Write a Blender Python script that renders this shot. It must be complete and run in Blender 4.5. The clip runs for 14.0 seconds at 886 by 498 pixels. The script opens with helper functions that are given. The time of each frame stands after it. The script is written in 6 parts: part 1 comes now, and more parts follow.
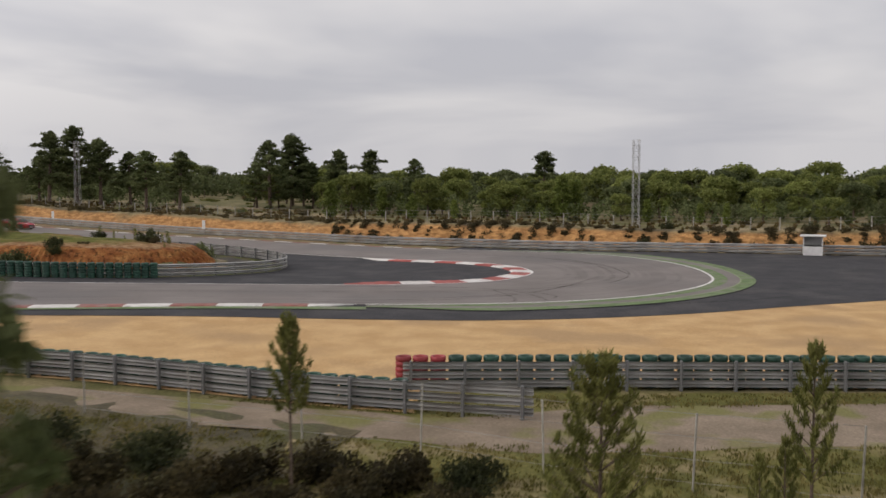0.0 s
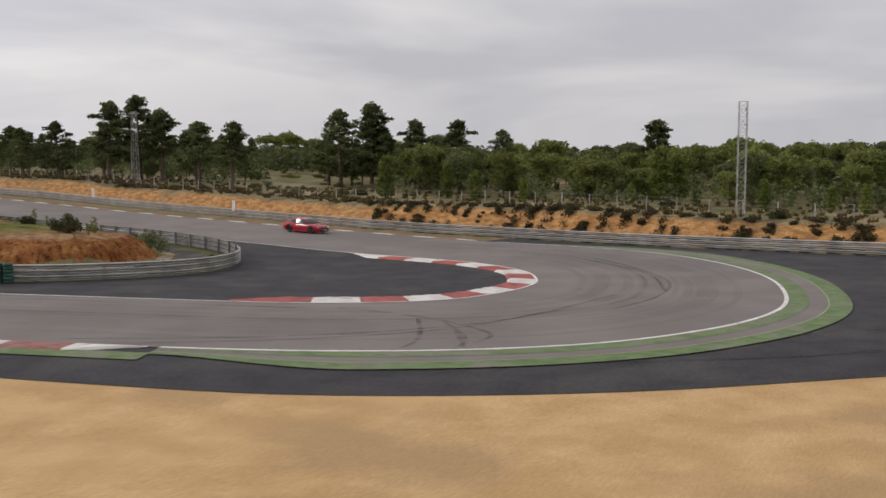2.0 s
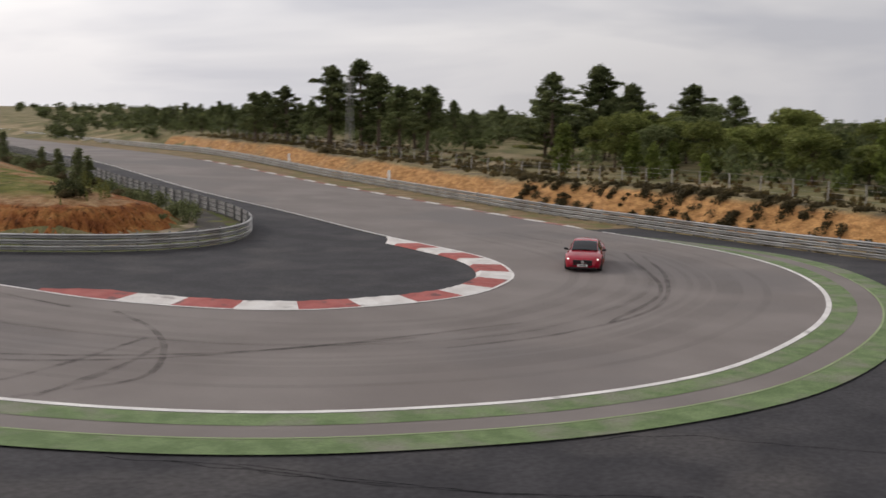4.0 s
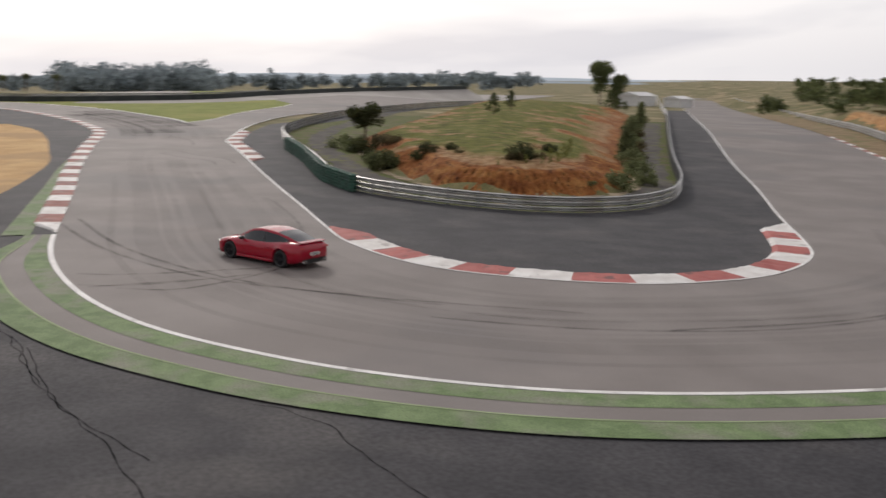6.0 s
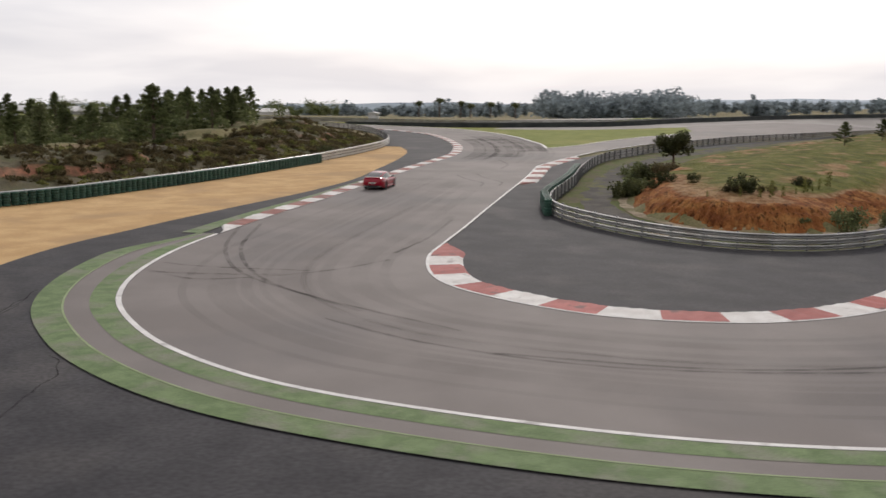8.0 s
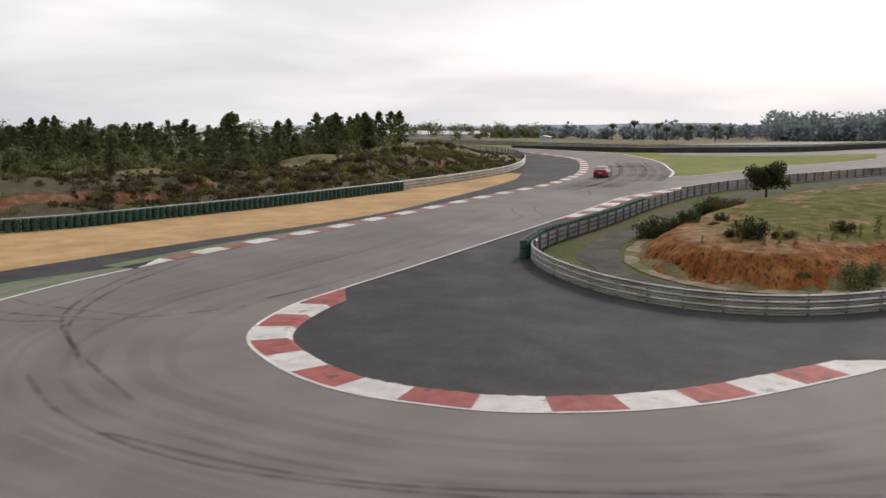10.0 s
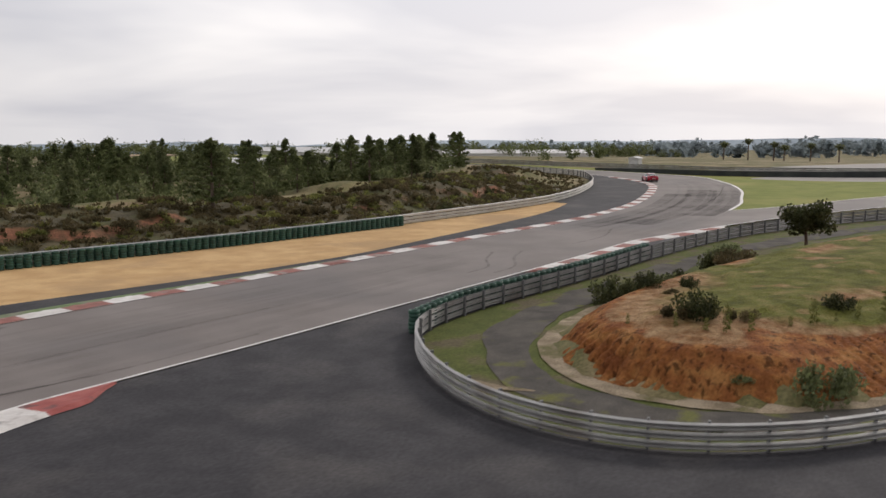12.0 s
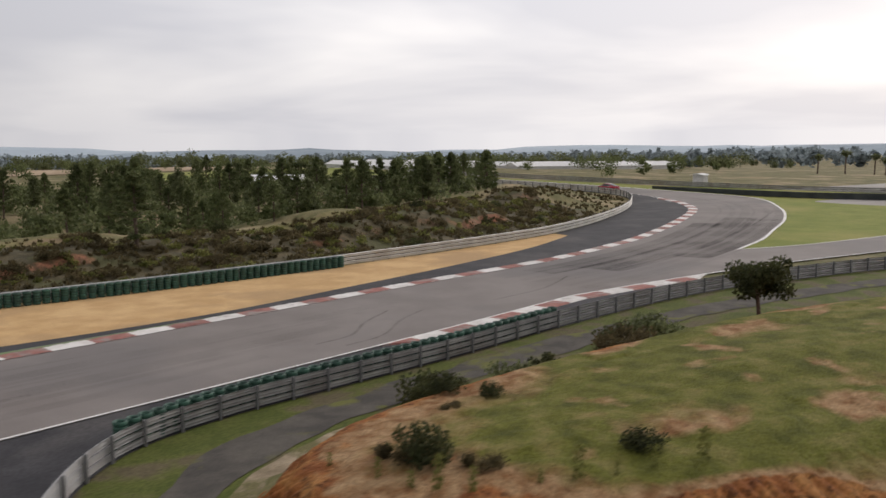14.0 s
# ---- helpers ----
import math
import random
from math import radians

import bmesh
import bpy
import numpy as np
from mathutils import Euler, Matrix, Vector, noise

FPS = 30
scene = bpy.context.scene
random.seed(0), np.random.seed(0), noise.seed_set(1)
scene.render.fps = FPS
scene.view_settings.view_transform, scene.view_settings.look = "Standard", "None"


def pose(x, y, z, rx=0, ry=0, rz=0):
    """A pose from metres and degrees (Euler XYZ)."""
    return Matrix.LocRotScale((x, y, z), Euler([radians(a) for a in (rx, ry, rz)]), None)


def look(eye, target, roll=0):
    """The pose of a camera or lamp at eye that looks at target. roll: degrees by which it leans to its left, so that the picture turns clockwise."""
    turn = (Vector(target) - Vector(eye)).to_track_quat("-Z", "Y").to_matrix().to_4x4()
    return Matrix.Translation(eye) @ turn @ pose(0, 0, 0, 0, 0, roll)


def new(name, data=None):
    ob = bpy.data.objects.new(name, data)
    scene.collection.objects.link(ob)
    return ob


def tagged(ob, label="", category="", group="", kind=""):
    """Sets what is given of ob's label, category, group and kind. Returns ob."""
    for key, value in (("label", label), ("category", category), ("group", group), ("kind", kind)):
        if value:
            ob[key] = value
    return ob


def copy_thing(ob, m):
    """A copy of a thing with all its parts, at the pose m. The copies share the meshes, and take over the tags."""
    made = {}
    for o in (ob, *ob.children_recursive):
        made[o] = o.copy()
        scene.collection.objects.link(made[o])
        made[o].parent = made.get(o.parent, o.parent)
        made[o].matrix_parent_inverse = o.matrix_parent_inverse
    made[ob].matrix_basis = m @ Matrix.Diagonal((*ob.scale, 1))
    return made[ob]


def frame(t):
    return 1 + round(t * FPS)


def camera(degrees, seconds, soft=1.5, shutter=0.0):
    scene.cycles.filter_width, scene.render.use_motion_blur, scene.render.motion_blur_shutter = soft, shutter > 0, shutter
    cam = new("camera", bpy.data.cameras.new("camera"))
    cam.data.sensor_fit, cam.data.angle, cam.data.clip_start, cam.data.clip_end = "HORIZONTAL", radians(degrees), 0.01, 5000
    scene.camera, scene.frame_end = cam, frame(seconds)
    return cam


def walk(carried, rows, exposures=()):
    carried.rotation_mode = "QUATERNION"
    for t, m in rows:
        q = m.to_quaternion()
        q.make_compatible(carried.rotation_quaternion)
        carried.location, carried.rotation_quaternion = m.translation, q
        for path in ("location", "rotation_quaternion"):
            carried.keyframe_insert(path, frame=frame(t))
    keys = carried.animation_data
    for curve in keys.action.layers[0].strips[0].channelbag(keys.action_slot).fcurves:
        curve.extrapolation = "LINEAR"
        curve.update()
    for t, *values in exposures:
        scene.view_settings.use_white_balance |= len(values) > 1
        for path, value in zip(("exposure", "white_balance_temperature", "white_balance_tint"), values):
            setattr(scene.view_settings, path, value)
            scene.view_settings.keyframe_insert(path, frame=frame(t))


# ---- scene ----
from mathutils.geometry import delaunay_2d_cdt

cam = camera(48.9, 14.0, soft=1.5, shutter=0.4)
METRES, EYE, TILT, LEAN, TURN = 159.6, 7.5, 0.0, 0.0, 0.0
ROWS = [
    (0.0, -0.00618, -0.00368, 0.00374, -1.268, -4.08, 0.121),
    (0.5, 0.01243, 0.03001, 0.00367, 1.152, -4.421, 0.106),
    (1.0, 0.03384, 0.06816, 0.0035, 3.841, -4.817, 0.133),
    (1.5, 0.05434, 0.10479, 0.00317, 6.301, -5.185, 0.135),
    (2.0, 0.07763, 0.14511, 0.00286, 9.251, -5.524, 0.089),
    (4.5, 0.2074, 0.3111, 0.0006, 40.43, -8.24, -1.1),
    (5.0, 0.2318, 0.3423, 0.0007, 51.99, -9.0, -1.34),
    (5.5, 0.2517, 0.3714, 0.001, 63.53, -9.3, -1.34),
    (6.0, 0.2699, 0.4034, 0.0018, 75.83, -9.57, -1.32),
    (6.5, 0.2824, 0.4339, 0.0029, 85.39, -9.64, -1.27),
    (7.0, 0.2902, 0.4679, 0.0037, 92.58, -9.35, -1.22),
    (7.5, 0.293, 0.4988, 0.0048, 98.71, -8.98, -1.17),
    (8.0, 0.2907, 0.5332, 0.0061, 105.07, -8.67, -1.09),
    (8.5, 0.2836, 0.5635, 0.0078, 109.76, -8.39, -1.04),
    (11.0, 0.1607, 0.65, 0.015, 123.88, -7.4, -0.8),
    (11.5, 0.1331, 0.6538, 0.0169, 125.68, -7.22, -0.76),
    (12.0, 0.0974, 0.6598, 0.0204, 128.01, -7.0, -0.71),
    (12.5, 0.0696, 0.6652, 0.0235, 129.79, -6.91, -0.64),
    (13.0, 0.0345, 0.6729, 0.0267, 132.07, -6.85, -0.56),
    (13.5, 0.0074, 0.68, 0.0295, 133.72, -6.83, -0.49),
    (14.0, -0.0277, 0.69, 0.0353, 135.48, -6.82, -0.4),
]
EXPOSURES = [(0.0, -0.06, 6500, 13), (2.5, -0.08, 6500, 13), (14.0, -0.12, 6500, 13)]
walk(cam, [(t, pose(0, 0, EYE, TILT, LEAN, TURN) @ pose(METRES * x, METRES * y, METRES * z, 90 + pitch, roll, yaw)) for t, x, y, z, yaw, pitch, roll in ROWS], EXPOSURES)

# ---- world and sun ----
SUN_ELEV, SUN_AZ = 30.0, 96.0          # azimuth counted from +y towards -x


def make_world():
    w = bpy.data.worlds.new("overcast_sky")
    scene.world = w
    w.use_nodes = True
    n, l = w.node_tree.nodes, w.node_tree.links
    n.clear()
    out, bg = n.new("ShaderNodeOutputWorld"), n.new("ShaderNodeBackground")
    tc, mp = n.new("ShaderNodeTexCoord"), n.new("ShaderNodeMapping")
    mp.inputs["Rotation"].default_value = (radians(-1.1), 0, 0)
    l.new(tc.outputs["Generated"], mp.inputs["Vector"])
    sep, com = n.new("ShaderNodeSeparateXYZ"), n.new("ShaderNodeCombineXYZ")
    l.new(mp.outputs["Vector"], sep.inputs[0])
    up = n.new("ShaderNodeMath")
    up.operation = "MAXIMUM"
    up.inputs[1].default_value = 0.012
    l.new(sep.outputs["Z"], up.inputs[0])
    l.new(sep.outputs["X"], com.inputs["X"]), l.new(sep.outputs["Y"], com.inputs["Y"]), l.new(up.outputs[0], com.inputs["Z"])
    sky = n.new("ShaderNodeTexSky")
    sky.sky_type, sky.sun_disc = "NISHITA", False
    sky.sun_elevation, sky.sun_rotation = radians(SUN_ELEV), radians(-SUN_AZ)
    sky.dust_density, sky.air_density = 4.0, 1.0
    l.new(com.outputs[0], sky.inputs["Vector"])
    # flat cloud deck: direction projected on a plane overhead
    add = n.new("ShaderNodeMath")
    add.operation = "ADD"
    add.inputs[1].default_value = 0.16
    l.new(up.outputs[0], add.inputs[0])
    div = n.new("ShaderNodeVectorMath")
    div.operation = "DIVIDE"
    l.new(com.outputs[0], div.inputs[0]), l.new(add.outputs[0], div.inputs[1])
    noi = n.new("ShaderNodeTexNoise")
    noi.inputs["Scale"].default_value, noi.inputs["Detail"].default_value, noi.inputs["Roughness"].default_value = 0.55, 4.5, 0.5
    noi.inputs["Distortion"].default_value = 0.3
    l.new(div.outputs[0], noi.inputs["Vector"])
    ramp = n.new("ShaderNodeValToRGB")
    ramp.color_ramp.elements[0].position, ramp.color_ramp.elements[0].color = 0.38, CLOUD_DARK
    ramp.color_ramp.elements[1].position, ramp.color_ramp.elements[1].color = 0.58, CLOUD_LIGHT
    l.new(noi.outputs["Fac"], ramp.inputs["Fac"])
    # the deck is brighter towards the veiled sun
    dot = n.new("ShaderNodeVectorMath")
    dot.operation = "DOT_PRODUCT"
    e, a = radians(SUN_ELEV), radians(SUN_AZ)
    dot.inputs[1].default_value = (-math.sin(a) * math.cos(e), math.cos(a) * math.cos(e), math.sin(e))
    l.new(com.outputs[0], dot.inputs[0])
    glow = n.new("ShaderNodeMapRange")
    glow.interpolation_type = "SMOOTHSTEP"
    glow.inputs["From Min"].default_value, glow.inputs["From Max"].default_value = 0.1, 1.0
    glow.inputs["To Min"].default_value, glow.inputs["To Max"].default_value = DECK_FAR, DECK_SUN
    l.new(dot.outputs["Value"], glow.inputs["Value"])
    mul = n.new("ShaderNodeVectorMath")
    mul.operation = "SCALE"
    l.new(glow.outputs[0], mul.inputs["Scale"])
    low, veil = n.new("ShaderNodeMapRange"), n.new("ShaderNodeMix")
    low.interpolation_type = "SMOOTHSTEP"
    low.inputs["From Min"].default_value, low.inputs["From Max"].default_value = 0.0, 0.13
    low.inputs["To Min"].default_value, low.inputs["To Max"].default_value = 0.5, 0.0
    l.new(up.outputs[0], low.inputs["Value"])
    veil.data_type = "RGBA"
    veil.inputs["B"].default_value = (0.545, 0.555, 0.585, 1)
    l.new(low.outputs[0], veil.inputs["Factor"]), l.new(ramp.outputs["Color"], veil.inputs["A"])
    l.new(veil.outputs["Result"], mul.inputs[0])
    dim = n.new("ShaderNodeVectorMath")
    dim.operation = "SCALE"
    dim.inputs["Scale"].default_value = 0.1
    l.new(sky.outputs[0], dim.inputs[0])
    mix = n.new("ShaderNodeMix")
    mix.data_type = "RGBA"
    mix.inputs["Factor"].default_value = 0.88
    l.new(dim.outputs[0], mix.inputs["A"]), l.new(mul.outputs[0], mix.inputs["B"])
    l.new(mix.outputs["Result"], bg.inputs["Color"])
    bg.inputs["Strength"].default_value = 1.0
    l.new(bg.outputs[0], out.inputs[0])


CLOUD_DARK, CLOUD_LIGHT = (0.55, 0.555, 0.585, 1), (0.80, 0.785, 0.77, 1)
DECK_FAR, DECK_SUN = 1.03, 1.62
make_world()
sun = new("sun", bpy.data.lights.new("sun", "SUN"))
sun.data.energy, sun.data.angle, sun.data.color = 1.25, radians(10), (1.0, 0.94, 0.86)
sun.matrix_world = look((-200 * math.sin(radians(SUN_AZ)), 200 * math.cos(radians(SUN_AZ)), 200 * math.tan(radians(SUN_ELEV))), (0, 0, 0))


# ---- materials ----
def material(name, a, b, scale=3.0, rough=0.8, bump=0.3, fine=60.0, metal=0.0, grain=0.12, by_object=0.0, by_island=0.0, c=None, c_scale=0.3, c_lo=0.52, c_hi=0.62, coat=0.0):
    """Two colours mixed by broad noise, darkened and lightened by fine grain; c: a third colour in large patches."""
    m = bpy.data.materials.new(name)
    m.use_nodes = True
    n, l = m.node_tree.nodes, m.node_tree.links
    p = n["Principled BSDF"]
    tc = n.new("ShaderNodeTexCoord")
    n1, n2 = n.new("ShaderNodeTexNoise"), n.new("ShaderNodeTexNoise")
    n1.inputs["Scale"].default_value, n1.inputs["Detail"].default_value = scale, 6
    n2.inputs["Scale"].default_value, n2.inputs["Detail"].default_value = fine, 3
    l.new(tc.outputs["Object"], n1.inputs["Vector"]), l.new(tc.outputs["Object"], n2.inputs["Vector"])
    ramp = n.new("ShaderNodeValToRGB")
    ramp.color_ramp.elements[0].position, ramp.color_ramp.elements[0].color = 0.38, (*a, 1)
    ramp.color_ramp.elements[1].position, ramp.color_ramp.elements[1].color = 0.64, (*b, 1)
    l.new(n1.outputs["Fac"], ramp.inputs["Fac"])
    colour = ramp.outputs["Color"]
    if c:
        n3, r3 = n.new("ShaderNodeTexNoise"), n.new("ShaderNodeMapRange")
        n3.inputs["Scale"].default_value, n3.inputs["Detail"].default_value = c_scale, 5
        r3.inputs["From Min"].default_value, r3.inputs["From Max"].default_value = c_lo, c_hi
        l.new(tc.outputs["Object"], n3.inputs["Vector"]), l.new(n3.outputs["Fac"], r3.inputs["Value"])
        mx = n.new("ShaderNodeMix")
        mx.data_type = "RGBA"
        mx.inputs["B"].default_value = (*c, 1)
        l.new(r3.outputs[0], mx.inputs["Factor"]), l.new(colour, mx.inputs["A"])
        colour = mx.outputs["Result"]
    r2 = n.new("ShaderNodeMapRange")
    r2.inputs["From Min"].default_value, r2.inputs["From Max"].default_value = 0.3, 0.7
    r2.inputs["To Min"].default_value, r2.inputs["To Max"].default_value = 1 - grain, 1 + grain
    l.new(n2.outputs["Fac"], r2.inputs["Value"])
    value = r2.outputs[0]
    for amount, node, socket in ((by_object, "ShaderNodeObjectInfo", "Random"), (by_island, "ShaderNodeNewGeometry", "Random Per Island")):
        if amount:
            oi, r4, mm = n.new(node), n.new("ShaderNodeMapRange"), n.new("ShaderNodeMath")
            mm.operation = "MULTIPLY"
            r4.inputs["To Min"].default_value, r4.inputs["To Max"].default_value = 1 - amount, 1 + amount
            l.new(oi.outputs[socket], r4.inputs["Value"])
            l.new(value, mm.inputs[0]), l.new(r4.outputs[0], mm.inputs[1])
            value = mm.outputs[0]
    sc = n.new("ShaderNodeVectorMath")
    sc.operation = "SCALE"
    l.new(colour, sc.inputs[0]), l.new(value, sc.inputs["Scale"])
    l.new(sc.outputs[0], p.inputs["Base Color"])
    p.inputs["Roughness"].default_value, p.inputs["Metallic"].default_value = rough, metal
    p.inputs["Specular IOR Level"].default_value = 0.22 if rough >= 0.7 else 0.5
    p.inputs["Coat Weight"].default_value = coat
    p.inputs["Coat Roughness"].default_value = 0.05
    if bump:
        bp = n.new("ShaderNodeBump")
        bp.inputs["Strength"].default_value, bp.inputs["Distance"].default_value = bump, 0.02
        l.new(n2.outputs["Fac"], bp.inputs["Height"]), l.new(bp.outputs[0], p.inputs["Normal"])
    return m


ASPHALT = material("track_asphalt", (0.172, 0.150, 0.138), (0.208, 0.184, 0.170), 0.22, 0.75, 0.25, 35, grain=0.07, c=(0.158, 0.142, 0.135), c_scale=0.06)
DARK_TARMAC = material("dark_tarmac", (0.028, 0.027, 0.030), (0.044, 0.042, 0.045), 0.5, 0.8, 0.5, 7, grain=0.26, c=(0.066, 0.061, 0.060), c_scale=0.22, c_lo=0.52, c_hi=0.72)
GRAVEL = material("gravel_trap", (0.46, 0.29, 0.13), (0.56, 0.37, 0.18), 0.5, 0.95, 0.8, 14, grain=0.16, c=(0.40, 0.26, 0.13), c_scale=0.12)
GRASS = material("rough_grass", (0.095, 0.092, 0.032), (0.17, 0.145, 0.065), 0.35, 0.95, 0.9, 6, grain=0.3, c=(0.27, 0.21, 0.12), c_scale=0.13, c_lo=0.48, c_hi=0.64)
LAWN = material("mown_grass", (0.15, 0.175, 0.03), (0.20, 0.215, 0.045), 0.3, 0.95, 0.7, 5, grain=0.15, c=(0.26, 0.24, 0.07), c_scale=0.08, c_lo=0.5, c_hi=0.7)
GREEN_PAINT = material("green_verge_paint", (0.105, 0.155, 0.062), (0.155, 0.215, 0.095), 1.6, 0.8, 0.2, 20, grain=0.2, c=(0.19, 0.195, 0.14), c_scale=0.7, c_lo=0.48, c_hi=0.66)
WHITE_PAINT = material("white_line_paint", (0.62, 0.60, 0.58), (0.75, 0.73, 0.70), 0.8, 0.7, 0.1, 20, grain=0.08, c=(0.42, 0.40, 0.38), c_scale=1.2, c_lo=0.6, c_hi=0.72)
RED_PAINT = material("red_kerb_paint", (0.30, 0.075, 0.065), (0.38, 0.11, 0.095), 1.5, 0.7, 0.2, 20, grain=0.12, by_object=0.08, c=(0.16, 0.07, 0.065), c_scale=1.1, c_lo=0.58, c_hi=0.66)
KERB_WHITE = material("white_kerb_paint", (0.56, 0.53, 0.50), (0.68, 0.66, 0.63), 1.2, 0.7, 0.2, 20, grain=0.08, by_object=0.06, c=(0.36, 0.33, 0.31), c_scale=1.3, c_lo=0.6, c_hi=0.7)
STEEL = material("galvanised_steel", (0.31, 0.305, 0.295), (0.45, 0.44, 0.425), 0.8, 0.45, 0.05, 30, metal=0.3, grain=0.12, c=(0.27, 0.25, 0.23), c_scale=0.5, c_lo=0.52, c_hi=0.68)
TYRE_GREEN = material("green_painted_tyre", (0.012, 0.045, 0.03), (0.025, 0.08, 0.052), 3, 0.6, 0.2, 30, by_object=0.3)
TYRE_RED = material("red_painted_tyre", (0.24, 0.025, 0.03), (0.32, 0.05, 0.05), 3, 0.6, 0.2, 30, by_object=0.2)
DIRT = material("dirt_track", (0.19, 0.148, 0.105), (0.26, 0.205, 0.15), 0.6, 0.95, 0.6, 10, grain=0.2, c=(0.17, 0.16, 0.06), c_scale=0.4)


# ---- small building helpers ----
def link_mesh(name, verts, faces, mat, parent=None, smooth=False):
    me = bpy.data.meshes.new(name)
    me.from_pydata([tuple(v) for v in verts], [], faces)
    for m in (mat if isinstance(mat, (list, tuple)) else (mat,)):
        me.materials.append(m)
    if smooth:
        me.polygons.foreach_set("use_smooth", [True] * len(me.polygons))
    ob = new(name, me)
    if parent:
        ob.parent = parent
    return ob


def part(name, bm, mat, parent, label="", smooth=False):
    """Link a bmesh as one mesh object under a thing or a part."""
    me = bpy.data.meshes.new(name)
    bm.to_mesh(me)
    bm.free()
    for m in (mat if isinstance(mat, (list, tuple)) else (mat,)):
        me.materials.append(m)
    if smooth:
        me.polygons.foreach_set("use_smooth", [True] * len(me.polygons))
    ob = new(name, me)
    ob.parent = parent
    return tagged(ob, label)


def share(name, me, parent, m):
    ob = new(name, me)
    ob.parent = parent
    ob.matrix_basis = m
    return ob


def smoothstep(v, lo, hi):
    u = np.clip((v - lo) / (hi - lo), 0, 1)
    return u * u * (3 - 2 * u)


def line_distance(x, y, pts):
    """Distance to an open line, positive on its left side."""
    x, y = np.asarray(x, float), np.asarray(y, float)
    best, sign = np.full(x.shape, 1e9), np.ones(x.shape)
    for (ax, ay), (bx, by) in zip(pts, pts[1:]):
        dx, dy = bx - ax, by - ay
        u = np.clip(((x - ax) * dx + (y - ay) * dy) / (dx * dx + dy * dy), 0, 1)
        d = np.hypot(x - ax - u * dx, y - ay - u * dy)
        near = d < best
        best = np.where(near, d, best)
        sign = np.where(near, np.sign(dx * (y - ay) - dy * (x - ax)), sign)
    return best * sign


def inside(x, y, poly):
    x, y = np.asarray(x, float), np.asarray(y, float)
    r = np.zeros(x.shape, bool)
    for (ax, ay), (bx, by) in zip(poly, poly[1:] + poly[:1]):
        if ay != by:
            r ^= ((ay > y) != (by > y)) & (x < (bx - ax) * (y - ay) / (by - ay) + ax)
    return r


def curve(pts, step=1.0):
    """A smooth line through the points, at even steps."""
    p = np.array(pts, float)
    q = np.vstack([2 * p[0] - p[1], p, 2 * p[-1] - p[-2]])
    out = []
    for i in range(1, len(q) - 2):
        p0, p1, p2, p3 = q[i - 1:i + 3]
        k = max(2, int(np.hypot(*(p2 - p1)[:2]) / step * 1.5))
        # centripetal knots keep uneven spacing from overshooting
        d = [max(1e-3, np.hypot(*(v - u)[:2])) ** 0.5 for u, v in ((p0, p1), (p1, p2), (p2, p3))]
        t0, t1 = 0.0, d[0]
        t2, t3 = t1 + d[1], t1 + d[1] + d[2]
        for s in range(k):
            t = t1 + (t2 - t1) * s / k
            a1 = (t1 - t) / (t1 - t0) * p0 + (t - t0) / (t1 - t0) * p1
            a2 = (t2 - t) / (t2 - t1) * p1 + (t - t1) / (t2 - t1) * p2
            a3 = (t3 - t) / (t3 - t2) * p2 + (t - t2) / (t3 - t2) * p3
            b1 = (t2 - t) / (t2 - t0) * a1 + (t - t0) / (t2 - t0) * a2
            b2 = (t3 - t) / (t3 - t1) * a2 + (t - t1) / (t3 - t1) * a3
            out.append((t2 - t) / (t2 - t1) * b1 + (t - t1) / (t2 - t1) * b2)
    out.append(p[-1])
    out = np.array(out)
    s = np.r_[0, np.cumsum(np.hypot(*np.diff(out, axis=0)[:, :2].T))]
    m = max(2, int(round(s[-1] / step)) + 1)
    return np.array([[np.interp(u, s, out[:, k]) for k in range(out.shape[1])] for u in np.linspace(0, s[-1], m)])


def normals(line):
    """Unit left normals of a line of x, y."""
    t = np.gradient(line[:, :2], axis=0)
    t /= np.hypot(t[:, 0], t[:, 1])[:, None]
    return np.c_[-t[:, 1], t[:, 0]]


# ---- the plan ----
TRACK_OUT = [(-400, 312), (-200, 210), (-84.7, 153.2), (-40, 132.6), (-20, 123), (-7.8, 116.8), (-0.1, 112.6), (5, 109.4), (10, 106.2), (14.5, 102.4), (18.6, 97.2), (21.1, 92), (22.4, 86.4), (22.5, 80.5), (21.3, 73.5), (18.8, 68.7), (16, 65.5), (13, 63), (9, 60.9), (4, 59.3), (-1, 58.4), (-11.6, 57.7), (-22.3, 57), (-35, 56), (-54, 55.2), (-74, 54.6), (-88, 51.9), (-97, 49.4), (-115, 42.6), (-130.5, 35), (-140, 27), (-147, 16), (-152, 5), (-157, -15), (-158, -45), (-150, -80)]
TRACK_IN = [(-400, 296), (-200, 194), (-92, 139.5), (-42.7, 115.3), (-24.4, 106.6), (-10, 99.4), (-3.3, 96.2), (0.8, 94.1), (2.8, 92.9), (4.8, 91.2), (6.3, 89.4), (7.6, 87.2), (8.2, 84.7), (8.4, 82.2), (7.7, 79.4), (6.3, 76.7), (4.65, 74.5), (2.35, 72.95), (-2.5, 71.4), (-7.1, 71.0), (-14, 70.6), (-22.6, 70), (-34, 69.3), (-48, 68.5), (-59, 67.6)]
BRANCH_R = [(-59, 67.6), (-69, 68.9), (-89, 72.9), (-108, 79.7), (-123, 90), (-151, 106), (-214, 136), (-300, 176)]
GRASS_L = [(-164, -80), (-165, -40), (-163, -10), (-160.5, 8), (-159, 17), (-155.5, 30), (-138, 43.9), (-121, 53), (-108, 58), (-99.5, 61.2), (-90.4, 63.4)]
